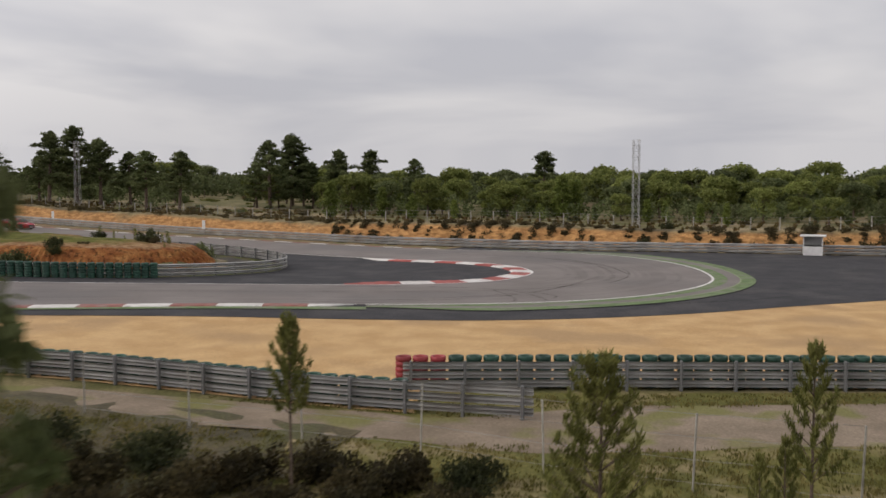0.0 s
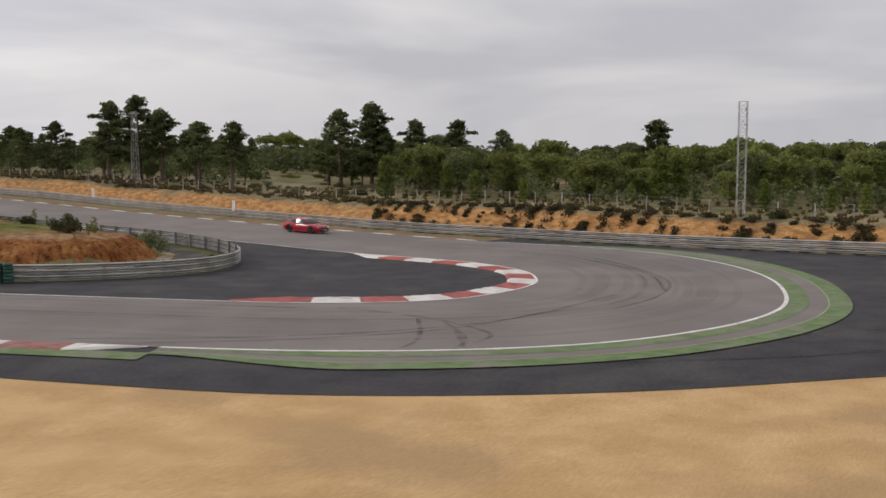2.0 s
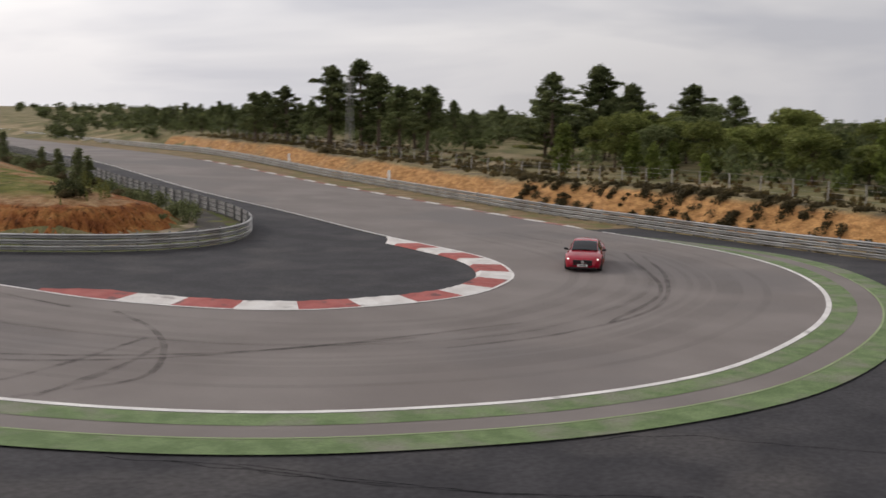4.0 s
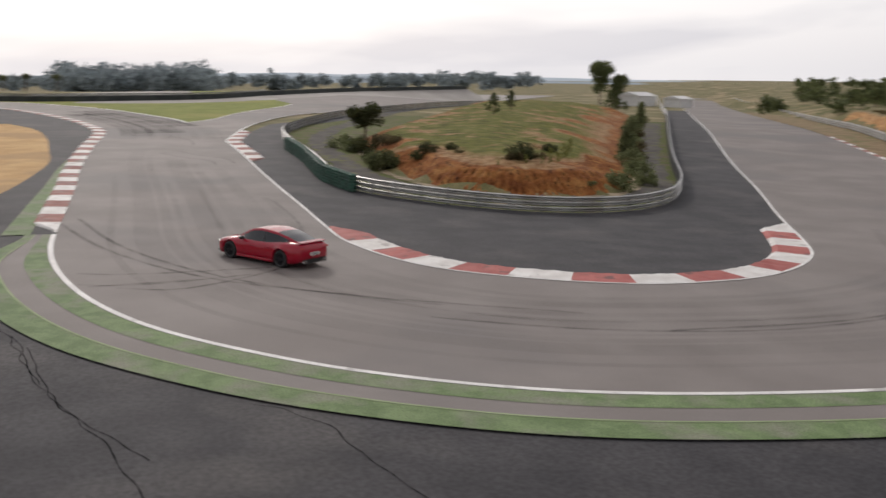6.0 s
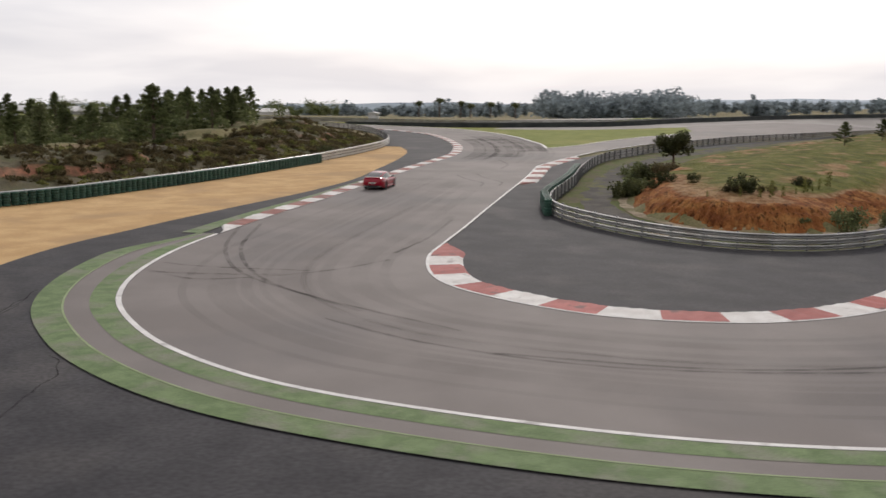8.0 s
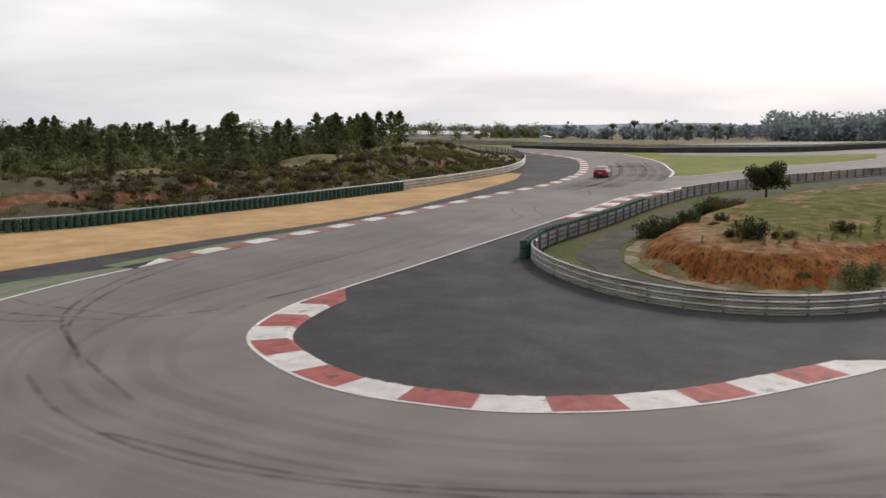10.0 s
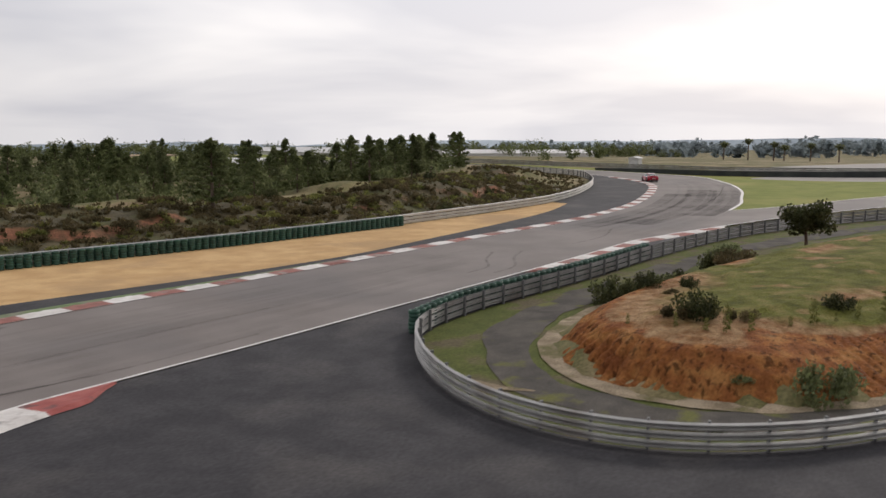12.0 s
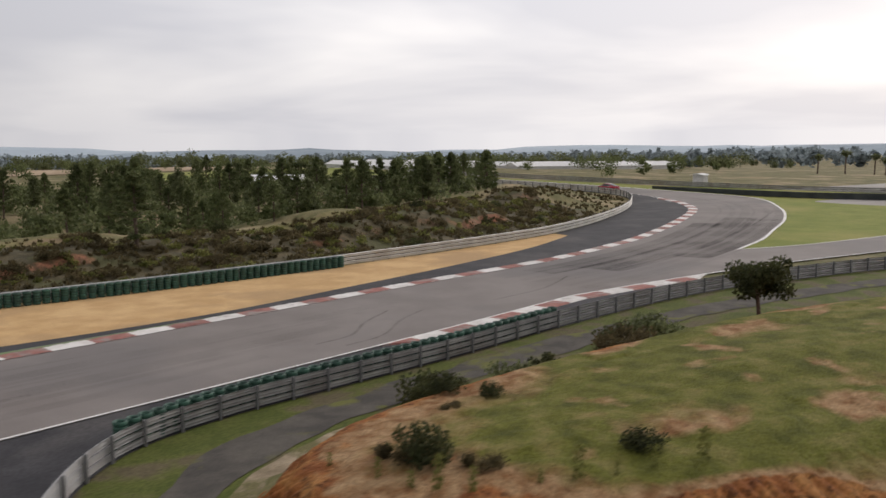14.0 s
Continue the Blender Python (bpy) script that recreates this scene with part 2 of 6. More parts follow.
GRASS_R = [(-90.4, 63.4), (-96, 66.4), (-112, 71), (-143, 82), (-165, 81), (-200, 88), (-300, 110)]
RAIL_IN = [(-400, 284), (-151, 163), (-72.6, 123.6), (-39.3, 107.2), (-20.4, 98), (-16.2, 94.8), (-14, 91.2), (-13.5, 87), (-14.7, 82.6), (-17.9, 78.1), (-21.7, 75.2), (-27, 74.1), (-33, 74), (-41, 74), (-51, 73.5), (-63, 73.7), (-69.5, 74.6), (-76, 76.4), (-85, 79), (-108.8, 88.3), (-135, 104.7), (-177, 129), (-260, 170)]
RAIL_NORTH = [(-400, 324), (-187, 215), (-119, 179), (-53, 145), (-35.3, 136.2), (-23, 130), (-3, 119.3), (7, 114.2), (15, 109.6), (25, 104.6), (36, 99.8), (45, 96.2), (90, 86), (160, 74)]
WALL_SW = [(-150, -50), (-151, -15), (-149, 2), (-144, 12.5), (-130, 23.6), (-110.5, 33), (-94.5, 38.3), (-77, 41), (-58.5, 41.7), (-46, 41), (-36.8, 40.3), (-25, 38.8), (-16.5, 37.6), (-10.5, 35.4), (-5.6, 33.2), (-1.9, 31.8), (2.6, 30.5)]
WALL_SE = [(-1.7, 35.1), (4.3, 35.0), (8.5, 34.8), (16, 34.4), (40, 33), (90, 32)]
TARMAC_EDGE = [(-92, 41.5), (-80, 46.2), (-65, 49.6), (-50.7, 51.7), (-41, 53), (-29, 53.2), (-15, 52.8), (-5, 52.3), (3, 52.3), (13, 54.5), (22.5, 58.4), (28, 60.5), (45, 68), (90, 80)]
NORTH_FOOT = [(-20.6, 92.6), (-26, 97.2), (-39, 102.3), (-60, 112), (-83, 122.5), (-120, 141)]
MOUND = [(-21.6, 83.2), (-19.6, 87), (-20.6, 92.6), (-26, 97.2), (-39, 102.3), (-60, 112), (-83, 122.5), (-120, 141), (-150, 150), (-150, 122), (-120, 106), (-95, 96), (-75, 87.5), (-58, 80.8), (-45, 79.8), (-36, 79.4), (-30.4, 79.6), (-25, 80.9)]


def far_fall(x, y):
    """Far country by bearing from the hairpin: it rises a little to the north-west and drops to the south-west."""
    a = np.degrees(np.arctan2(-x, y - 75))
    return np.interp(a, [-180, -90, -20, 10, 52, 75, 98, 135, 160, 180], [-.02, -.004, .001, .006, .0125, .009, -.003, -.0205, -.0235, -.02]) * np.hypot(x, y - 75)


def base(x, y):
    """The lie of the land without banks: the circuit climbs gently to the west, the country falls away to the south."""
    x, y = np.asarray(x, float), np.asarray(y, float)
    w = np.clip((-x - 5) / 85, 0, 1)
    near = 0.3 + 1.75 * (w * w * (3 - 2 * w) * 0.5 + w * 0.5) * np.clip(0.55 + (y - 30) / 75, 0.55, 1.15)
    near = near + 0.021 * np.clip(-x - 90, 0, 110) * (1 - smoothstep(y, 100, 160)) + 0.28 * np.exp(-((x + 12) / 15) ** 2 - ((y - 57) / 11) ** 2) - 0.38 * np.exp(-((x + 12) / 13) ** 2 - ((y - 89) / 12) ** 2)
    near = near - 0.16 * np.exp(-((x - 5) / 9) ** 2 - ((y - 83) / 12) ** 2) - 0.3 * smoothstep(y, 97, 114) * smoothstep(x, -75, -40)
    b = smoothstep(np.hypot(x + 30, y - 75), 160, 600)
    return near * (1 - b) + far_fall(x, y) * b


MOUND = [tuple(p) for p in curve(MOUND + MOUND[:1], 3.0)[:-1]]


def mound_rise(x, y, d):
    """Height of the island mound at d metres in from its foot: a steep clay face, a sharp rim, a gently domed top."""
    d_north = np.abs(line_distance(x, y, NORTH_FOOT))
    northern = (1 - smoothstep(d_north - np.abs(d), 0.3, 2.5)) * (1 - smoothstep(x, -27, -22))
    run = 2.3 + 2.9 * northern + 2.4 * (1 - smoothstep(x, -62, -36)) + 1.2 * (1 - smoothstep(y, 79.5, 84.5)) * (1 - smoothstep(x, -34, -26))
    u = np.clip(d / run, 0, 1)
    return (1 - (1 - u) ** 1.45) * 1.62 + np.clip((d - 0.6 * run) * 0.075, 0, 0.8) + 0.09 * ripple(x, y, 3.4) * smoothstep(d, 2, 5), run


def ripple(x, y, s):
    return np.sin(x / s + 1.3 * np.sin(y / s * 0.7)) * np.cos(y / s * 1.1 + 0.8 * np.sin(x / s * 0.6))


def terrain(x, y):
    x, y = np.asarray(x, float), np.asarray(y, float)
    z = base(x, y) - 0.05
    # island mound
    box = (x > -152) & (x < -18) & (y > 76) & (y < 152)
    if box.any():
        d = np.where(inside(x, y, MOUND), np.abs(line_distance(x, y, MOUND + MOUND[:1])), 0)
        z = z + np.where(d > 0, mound_rise(x, y, d)[0], 0)
    # cut bank behind the entry straight
    d = line_distance(x, y, RAIL_NORTH)
    z = z + np.where(d > 0, smoothstep(d + 0.5 * ripple(x, y, 2.2), 3.5, 6.6) * (2.3 + 0.25 * ripple(x, y, 11)) - 0.25 * smoothstep(d, 0.5, 1.8) * (1 - smoothstep(d, 2.2, 4)) + np.clip((d - 7) * 0.02, 0, 1.2), 0)
    # bank behind the south-west barrier
    d = line_distance(x, y, WALL_SW)
    d = np.where(d < 0, -d, 0)
    fade = (1 - smoothstep(x, -20, -6)) * smoothstep(y, -30, 5)
    z = z + fade * (smoothstep(d, 1.2, 15) * (1.9 + 0.35 * ripple(x, y, 5)) + 0.85 * smoothstep(d + 1.6 * ripple(x, y, 4.3) + 0.5 * ripple(x, y, 1.3), 8.2, 9.1) * smoothstep(ripple(x + 7, y, 8.5), -0.25, 0.15) + 0.18 * ripple(x, y, 1.7) * smoothstep(d, 1, 4) - smoothstep(d, 18, 60) * 7.0)
    return z


def height(x, y):
    return float(terrain(np.array([x]), np.array([y]))[0])


def level(x, y):
    return float(base(x, y))


def ground():
    def steps(lo, hi, a, b, fine):
        v = list(np.arange(a, b + 0.01, fine))
        s = fine
        while v[-1] < hi:
            s *= 1.12
            v.append(v[-1] + s)
        s, u = fine, [v[0]]
        while u[-1] > lo:
            s *= 1.12
            u.append(u[-1] - s)
        return np.array(u[:0:-1] + v)
    xs, ys = steps(-4000, 3500, -100, 45, 1.0), steps(-4000, 4000, 12, 150, 1.0)
    X, Y = np.meshgrid(xs, ys)
    Z = terrain(X, Y)
    d1, d2 = line_distance(X, Y, RAIL_NORTH), line_distance(X, Y, WALL_SW)
    Z = Z - 0.35 * ((d1 > 1.4) & (d1 < 9.6) & (X > -118) & (X < 88))
    Z = Z - 0.45 * ((d2 < -2) & (d2 > -17) & (X > -118) & (X < -3) & (Y > -5))
    Z = Z - 0.6 * (inside(X, Y, MOUND) & (np.abs(line_distance(X, Y, MOUND + MOUND[:1])) > 0.8))
    n = len(xs)
    verts = np.c_[X.ravel(), Y.ravel(), Z.ravel()]
    faces = [(j * n + i, j * n + i + 1, (j + 1) * n + i + 1, (j + 1) * n + i) for j in range(len(ys) - 1) for i in range(n - 1)]
    ob = link_mesh("ground", verts, faces, GRASS, None, True)
    return tagged(ob, "rough heath and grass with bare orange clay banks", "ground", kind="structure")


def drape(name, poly, dz, mat, label, step=3.0, kind="structure", category="road"):
    """A flat sheet of that outline laid on the land."""
    p = [tuple(q) for q in poly]
    a = np.array(p)
    xs, ys = np.arange(a[:, 0].min(), a[:, 0].max(), step), np.arange(a[:, 1].min(), a[:, 1].max(), step)
    X, Y = np.meshgrid(xs, ys)
    X, Y = X.ravel(), Y.ravel()
    keep = inside(X, Y, p) & (np.abs(line_distance(X, Y, p + p[:1])) > step * 0.3)
    pts = [Vector(q) for q in p] + [Vector(q) for q in zip(X[keep], Y[keep])]
    n = len(p)
    vs, _, fs, *_ = delaunay_2d_cdt(pts, [(i, (i + 1) % n) for i in range(n)], [], 1, 1e-4)
    v = np.array([(q.x, q.y) for q in vs])
    z = base(v[:, 0], v[:, 1]) + dz
    ob = link_mesh(name, np.c_[v, z], fs, mat)
    return tagged(ob, label, category, kind=kind)


def ribbon(name, line, a, b, dz, mat, parent=None, cut=None):
    """A strip along a line between two offsets to its left; a and b may vary along it."""
    nn = normals(line)
    a, b = np.broadcast_to(a, len(line)), np.broadcast_to(b, len(line))
    L, R = line[:, :2] + nn * a[:, None], line[:, :2] + nn * b[:, None]
    v = np.empty((2 * len(line), 3))
    v[0::2, :2], v[1::2, :2] = L, R
    v[:, 2] = base(v[:, 0], v[:, 1]) + dz
    return link_mesh(name, v, [(2 * i, 2 * i + 1, 2 * i + 3, 2 * i + 2) for i in range(len(line) - 1)], mat, parent)


ground()
out_c, in_c = curve(TRACK_OUT, 1.5), curve(TRACK_IN, 1.0)
br_c, gl_c, gr_c = curve(BRANCH_R, 3), curve(GRASS_L, 3), curve(GRASS_R, 3)
track_poly = [*map(tuple, out_c), *map(tuple, gl_c), *map(tuple, gr_c[1:]), *map(tuple, br_c[::-1]), *map(tuple, in_c[-2::-1])]
edge_c = curve(TARMAC_EDGE, 1.5)
rail_in_c, rail_n_c = curve(RAIL_IN, 1.0), curve(RAIL_NORTH, 1.0)
drape("road", track_poly, 0.05, ASPHALT, "grey asphalt racing track with a wide hairpin and dark tyre marks")
north = [tuple(p) for p in rail_n_c if p[0] > -12]
north = [(p[0] + 0.25, p[1] - 0.35) for p in north]
nn_out = normals(out_c)
inner = [tuple(q[:2] - n * 1.2) for q, n in zip(out_c, nn_out) if q[0] > -152 and not (q[0] < -10 and q[1] > 100)]
far_edge = [tuple(q) for q in curve(WALL_SW, 2.0) if q[0] < -92 and q[1] > 3]
runoff = [*far_edge, *map(tuple, edge_c), (90, 83.5), *[q for q in north[::-1] if q[0] < 88], *inner]
drape("runoff_pavement", runoff, 0.02, DARK_TARMAC, "dark tarmac run-off area outside the hairpin", 3, category="pavement")
apron = [*[tuple(p) for p in in_c if p[0] > -200], (-62, 68.4), (-70, 70.2), (-85, 73.8), *[tuple(p) for p in rail_in_c[::-1] if p[0] > -85 or p[1] > 120 and p[0] > -200]]
drape("apron_pavement", apron, 0.025, DARK_TARMAC, "dark new tarmac apron inside the hairpin", 2, category="pavement")
wall_c = curve(WALL_SW, 1.0)
trap = [*[tuple(p) for p in wall_c if p[0] > -93][:-4], (-1, 36.6), (8, 35.4), (16, 34.7), (40, 33.5), (90, 32.5), *[tuple(p) for p in edge_c[::-1] if p[0] > -93]]
drape("gravel_trap", trap, 0.0, GRAVEL, "ochre gravel trap raked smooth beside the run-off", 3, category="gravel")
drape("lawn", [*map(tuple, gl_c), *map(tuple, gr_c[1:]), (-300, 60), (-172, 60), (-170, 0), (-171, -80)], 0.03, LAWN, "bright green mown grass wedge between two roads", 4, category="grass")


# ---- lines, kerbs and painted verge ----
def cut_line(line, test):
    keep = [p for p in line if test(p)]
    return np.array(keep)


PALE_GREEN = material('pale_green_ridge', (0.24, 0.30, 0.15), (0.30, 0.36, 0.2), 1.0)
hair = cut_line(curve(TRACK_OUT, 0.75), lambda p: -4.5 < p[0] < 30 and p[1] < 111)
s_h = np.linspace(0, 1, len(hair))
swell = smoothstep(s_h, 0.0, 0.22) * (1 - smoothstep(s_h, 0.90, 1.0) * 0.65)
verge = tagged(new("painted_verge"), "green painted verge with a grey strip round the hairpin", "road marking", kind="structure")
ribbon("grey_strip", hair, 0.15, 0.2 + 3.0 * swell, 0.058, ASPHALT, verge)
ribbon("green_strip", hair, 0.22, 0.24 + 0.95 * swell, 0.066, GREEN_PAINT, verge)
ribbon("green_strip", hair, 0.25 + 1.95 * swell, 0.27 + 3.0 * swell, 0.066, GREEN_PAINT, verge)
ribbon("edge_ridge", hair, 0.22 + 1.90 * swell, 0.24 + 1.96 * swell, 0.074, PALE_GREEN, verge)

beside = cut_line(curve(TRACK_OUT, 0.75), lambda p: -42 < p[0] < -3.8 and p[1] < 60)
thin = np.linspace(1, 0, len(beside))[::-1] if beside[0, 0] < beside[-1, 0] else np.linspace(1, 0, len(beside))
ribbon("green_strip", beside, 1.1, 1.4 + 0.95 * thin ** 0.8, 0.056, GREEN_PAINT, verge)

lines = tagged(new("edge_lines"), "worn white edge lines along the track", "road marking", kind="structure")
ribbon("line", hair, -0.02, 0.20, 0.074, WHITE_PAINT, lines)
ribbon("line", in_c, 0.0, 0.17, 0.072, WHITE_PAINT, lines)
ribbon("line", br_c, 0.0, 0.2, 0.072, WHITE_PAINT, lines)
ribbon("line", gl_c, -0.1, 0.25, 0.072, WHITE_PAINT, lines)
ribbon("line", curve(GRASS_R, 3)[:20], -0.1, 0.12, 0.072, WHITE_PAINT, lines)
exit_line = cut_line(out_c, lambda p: p[0] < -4 and p[1] < 90)
ribbon("line", exit_line, 0.0, 0.16, 0.070, WHITE_PAINT, lines)


WORN_RED = material("worn_red_kerb_paint", (0.24, 0.10, 0.085), (0.33, 0.15, 0.125), 1.5, 0.8, 0.2, 20, grain=0.15, by_object=0.15, c=(0.26, 0.22, 0.20), c_scale=0.8, c_lo=0.5, c_hi=0.66)


def kerb(name, line, w0, w1, block, first_red, rise, label, taper=True, red=None, edges=None):
    """Concrete kerb of alternate red and white blocks; the profile climbs away from the track."""
    ob = tagged(new(name), label, "kerb", kind="structure")
    s = np.r_[0, np.cumsum(np.hypot(*np.diff(line[:, :2], axis=0).T))]
    count = len(edges) - 1 if edges else max(2, int(round(s[-1] / block)))
    for k in range(count):
        u = np.linspace(edges[k], edges[k + 1], 7) if edges else np.linspace(s[-1] * k / count, s[-1] * (k + 1) / count, 7)
        seg = np.c_[np.interp(u, s, line[:, 0]), np.interp(u, s, line[:, 1])]
        full = np.c_[np.interp(np.r_[u[0] - .1, u, u[-1] + .1], s, line[:, 0]), np.interp(np.r_[u[0] - .1, u, u[-1] + .1], s, line[:, 1])]
        t = full[2:] - full[:-2]
        t /= np.maximum(1e-6, np.hypot(t[:, 0], t[:, 1]))[:, None]
        nn = np.c_[-t[:, 1], t[:, 0]]
        f = np.ones(7)
        if taper:
            f = np.clip(np.minimum(u, s[-1] - u) / 2.5, 0.12, 1)
        verts, faces = [], []
        for i in range(7):
            b = level(*seg[i])
            rib = (0.0, 0.0, 0.03, 0.0, 0.03, 0.0, 0.0)[i]
            for frac, dz in ((0.0, 0.076), (0.5, 0.08 + rise * 0.5 + rib), (0.86, 0.082 + rise + rib), (1.0, 0.02)):
                w = w0 + (w1 - w0) * frac * f[i]
                verts.append((*(seg[i] + nn[i] * w), b + dz))
        for i in range(6):
            for j in range(3):
                faces.append((4 * i + j, 4 * i + j + 1, 4 * i + j + 5, 4 * i + j + 4))
        link_mesh("kerb_block", verts, faces, (red or RED_PAINT) if (k % 2 == 0) == first_red else KERB_WHITE, ob)
    return ob


apex = curve(TRACK_IN, 0.1)
apex = apex[[k for k in range(len(apex)) if apex[k, 0] > -12]]
cum = np.r_[0, np.cumsum(np.hypot(*np.diff(apex, axis=0).T))]
here = cum[int(np.argmin(np.hypot(apex[:, 0] - 3.44, apex[:, 1] - 73.72)))]
apex = apex[(cum > here - 33.6) & (cum < here + 10.8)]
kerb("apex_kerb", apex, 0.0, -1.75, 2.6, False, 0.05, "red and white striped kerb round the hairpin apex", edges=[0.0] + [3.6 + 2.6 * k for k in range(15)] + [44.3])
exit_k = cut_line(curve(TRACK_OUT, 0.75), lambda p: -146 < p[0] < -4.8 and p[1] < 60)
kerb("exit_kerb", exit_k, 0.0, 1.35, 2.65, False, 0.02, "long worn red and white exit kerb beside the gravel", red=WORN_RED)
entry_k = cut_line(curve(TRACK_OUT, 0.75), lambda p: -75 < p[0] < 1.5 and p[1] > 100)
kerb("entry_kerb", entry_k, -0.05, 0.6, 2.65, True, 0.0, "low faded red and white kerb on the entry straight", red=WORN_RED)
corner_k = np.vstack([cut_line(curve(TRACK_IN, 0.5), lambda p: p[0] < -40 and p[1] < 80), cut_line(curve(BRANCH_R, 0.5), lambda p: p[0] > -74)[1:]])
kerb("corner_kerb", corner_k, 0.0, -1.45, 2.4, True, 0.03, "red and white kerb at the mouth of the side road", red=WORN_RED)


# ---- guard rails and tyre barriers ----
def beam_mesh(line, z0, side, name, parent, mat):
    """One corrugated steel beam swept along a line."""
    front = [(0.0, 0.0), (0.105, 0.05), (0.105, 0.085), (-0.01, 0.135), (0.105, 0.185), (0.105, 0.22), (0.0, 0.27)]
    prof = front + [(o - 0.014, h) for o, h in front[::-1]]
    nn = normals(line) * side
    b = base(line[:, 0], line[:, 1])
    verts, faces, m = [], [], len(prof)
    for i in range(len(line)):
        for o, h in prof:
            verts.append((line[i, 0] + nn[i, 0] * (0.09 + o), line[i, 1] + nn[i, 1] * (0.09 + o), b[i] + z0 + h))
    for i in range(len(line) - 1):
        for j in range(m):
            k = (j + 1) % m
            q = (i * m + j, i * m + k, (i + 1) * m + k, (i + 1) * m + j)
            faces.append(q if side < 0 else q[::-1])
    return link_mesh(name, verts, faces, mat, parent)


def box_mesh(name, sx, sy, sz, mat, bevel=0.01):
    bm = bmesh.new()
    bmesh.ops.create_cube(bm, size=1, matrix=Matrix.Translation((0, 0, sz / 2)) @ Matrix.Diagonal((sx, sy, sz, 1)))
    if bevel:
        bmesh.ops.bevel(bm, geom=bm.edges[:], offset=bevel, segments=1, affect="EDGES")
    me = bpy.data.meshes.new(name)
    bm.to_mesh(me)
    bm.free()
    me.materials.append(mat)
    return me


POST_STEEL = material("weathered_post_steel", (0.13, 0.13, 0.13), (0.20, 0.20, 0.20), 0.8, 0.6, 0.05, 30, metal=0.2, grain=0.1)
POST = box_mesh("post", 0.14, 0.10, 1.14, POST_STEEL)


def guard_rail(pts, side, spacing, label, beams=3, reach=None, mat=None):
    """Steel barrier: stacked corrugated beams on posts. side: +1 when the beams face left of the line."""
    ob = tagged(new("guard_rail"), label, "guard rail", group="track barriers")
    line = curve(pts, 1.0)
    for k in range(beams):
        beam_mesh(line, 0.10 + k * 0.335, side, "beam", ob, mat or STEEL)
    s = np.r_[0, np.cumsum(np.hypot(*np.diff(line, axis=0).T))]
    nn = normals(line)
    for u in np.arange(0.3, s[-1], spacing):
        x, y = np.interp(u, s, line[:, 0]), np.interp(u, s, line[:, 1])
        if reach and not reach(x, y):
            continue
        i = min(len(line) - 1, int(np.searchsorted(s, u)))
        share("post", POST, ob, pose(x, y, level(x, y) - 0.04, 0, 0, math.degrees(math.atan2(nn[i, 1], nn[i, 0]))))
    return ob


def tyre_ring(name, mat):
    """One whole tyre: a rounded ring with its hollow."""
    prof = [(0.18, 0.03), (0.27, 0.004), (0.298, 0.025), (0.302, 0.10), (0.298, 0.175), (0.27, 0.196), (0.18, 0.17)]
    verts, faces, N, m = [], [], 12, len(prof)
    for i in range(N):
        a = 2 * math.pi * i / N
        verts += [(r * math.cos(a), r * math.sin(a), h) for r, h in prof]
    for i in range(N):
        for j in range(m):
            k, i2 = (j + 1) % m, (i + 1) % N
            faces.append((i * m + j, i2 * m + j, i2 * m + k, i * m + k))
    me = bpy.data.meshes.new(name)
    me.from_pydata(verts, [], faces)
    me.materials.append(mat)
    me.polygons.foreach_set("use_smooth", [True] * len(me.polygons))
    return me


GREEN_TYRE, RED_TYRE = tyre_ring("tyre", TYRE_GREEN), tyre_ring("tyre", TYRE_RED)


def tyre_wall(pts, offset, label, reds=0, lo=0.0, high=5):
    ob = tagged(new("tyre_barrier"), label, "tyre barrier", group="tyre barriers")
    line = curve(pts, 0.5)
    line = line + normals(line) * offset
    s = np.r_[0, np.cumsum(np.hypot(*np.diff(line, axis=0).T))]
    for k, u in enumerate(np.arange(lo, s[-1], 0.66)):
        x, y = np.interp(u, s, line[:, 0]), np.interp(u, s, line[:, 1])
        stack = new("tyre_stack")
        stack.parent = ob
        stack.location = (x + random.uniform(-.03, .03), y + random.uniform(-.03, .03), level(x, y))
        for c in range(high):
            share("tyre", RED_TYRE if k < reds else GREEN_TYRE, stack, pose(random.uniform(-.012, .012), random.uniform(-.012, .012), c * 0.199, 0, 0, random.uniform(0, 30)))
    return ob


guard_rail(RAIL_IN, 1, 2.0, "three-beam galvanised guard rail curving round the clay island", reach=lambda x, y: x > -130)
guard_rail(RAIL_NORTH, -1, 2.0, "three-beam galvanised guard rail along the entry straight", reach=lambda x, y: -110 < x < 100)
PALE_STEEL = material("pale_cream_steel", (0.50, 0.47, 0.42), (0.62, 0.60, 0.55), 0.8, 0.6, 0.05, 30, grain=0.08)
guard_rail([p for p in WALL_SW if p[0] > -59], 1, 2.0, "galvanised guard rail behind the tyre wall below the heath bank")
guard_rail([p for p in WALL_SW if p[0] < -58], 1, 2.0, "pale cream guard rail curving below the heath bank", mat=PALE_STEEL)
guard_rail(WALL_SE, 1, 2.0, "galvanised guard rail beside the dirt service track", reach=lambda x, y: x < 60)
tyre_wall([p for p in WALL_SW if p[0] > -59 and p[0] < -1], 0.55, "row of stacked dark green tyres along the gravel trap")
tyre_wall([p for p in WALL_SE if p[0] < 50], 0.6, "row of stacked green tyres ending in red ones", reds=3, high=6)
tyre_wall([p for p in RAIL_IN if -53 < p[0] < -20.5 and p[1] < 76], 0.6, "row of stacked dark green tyres against the island guard rail", high=6)


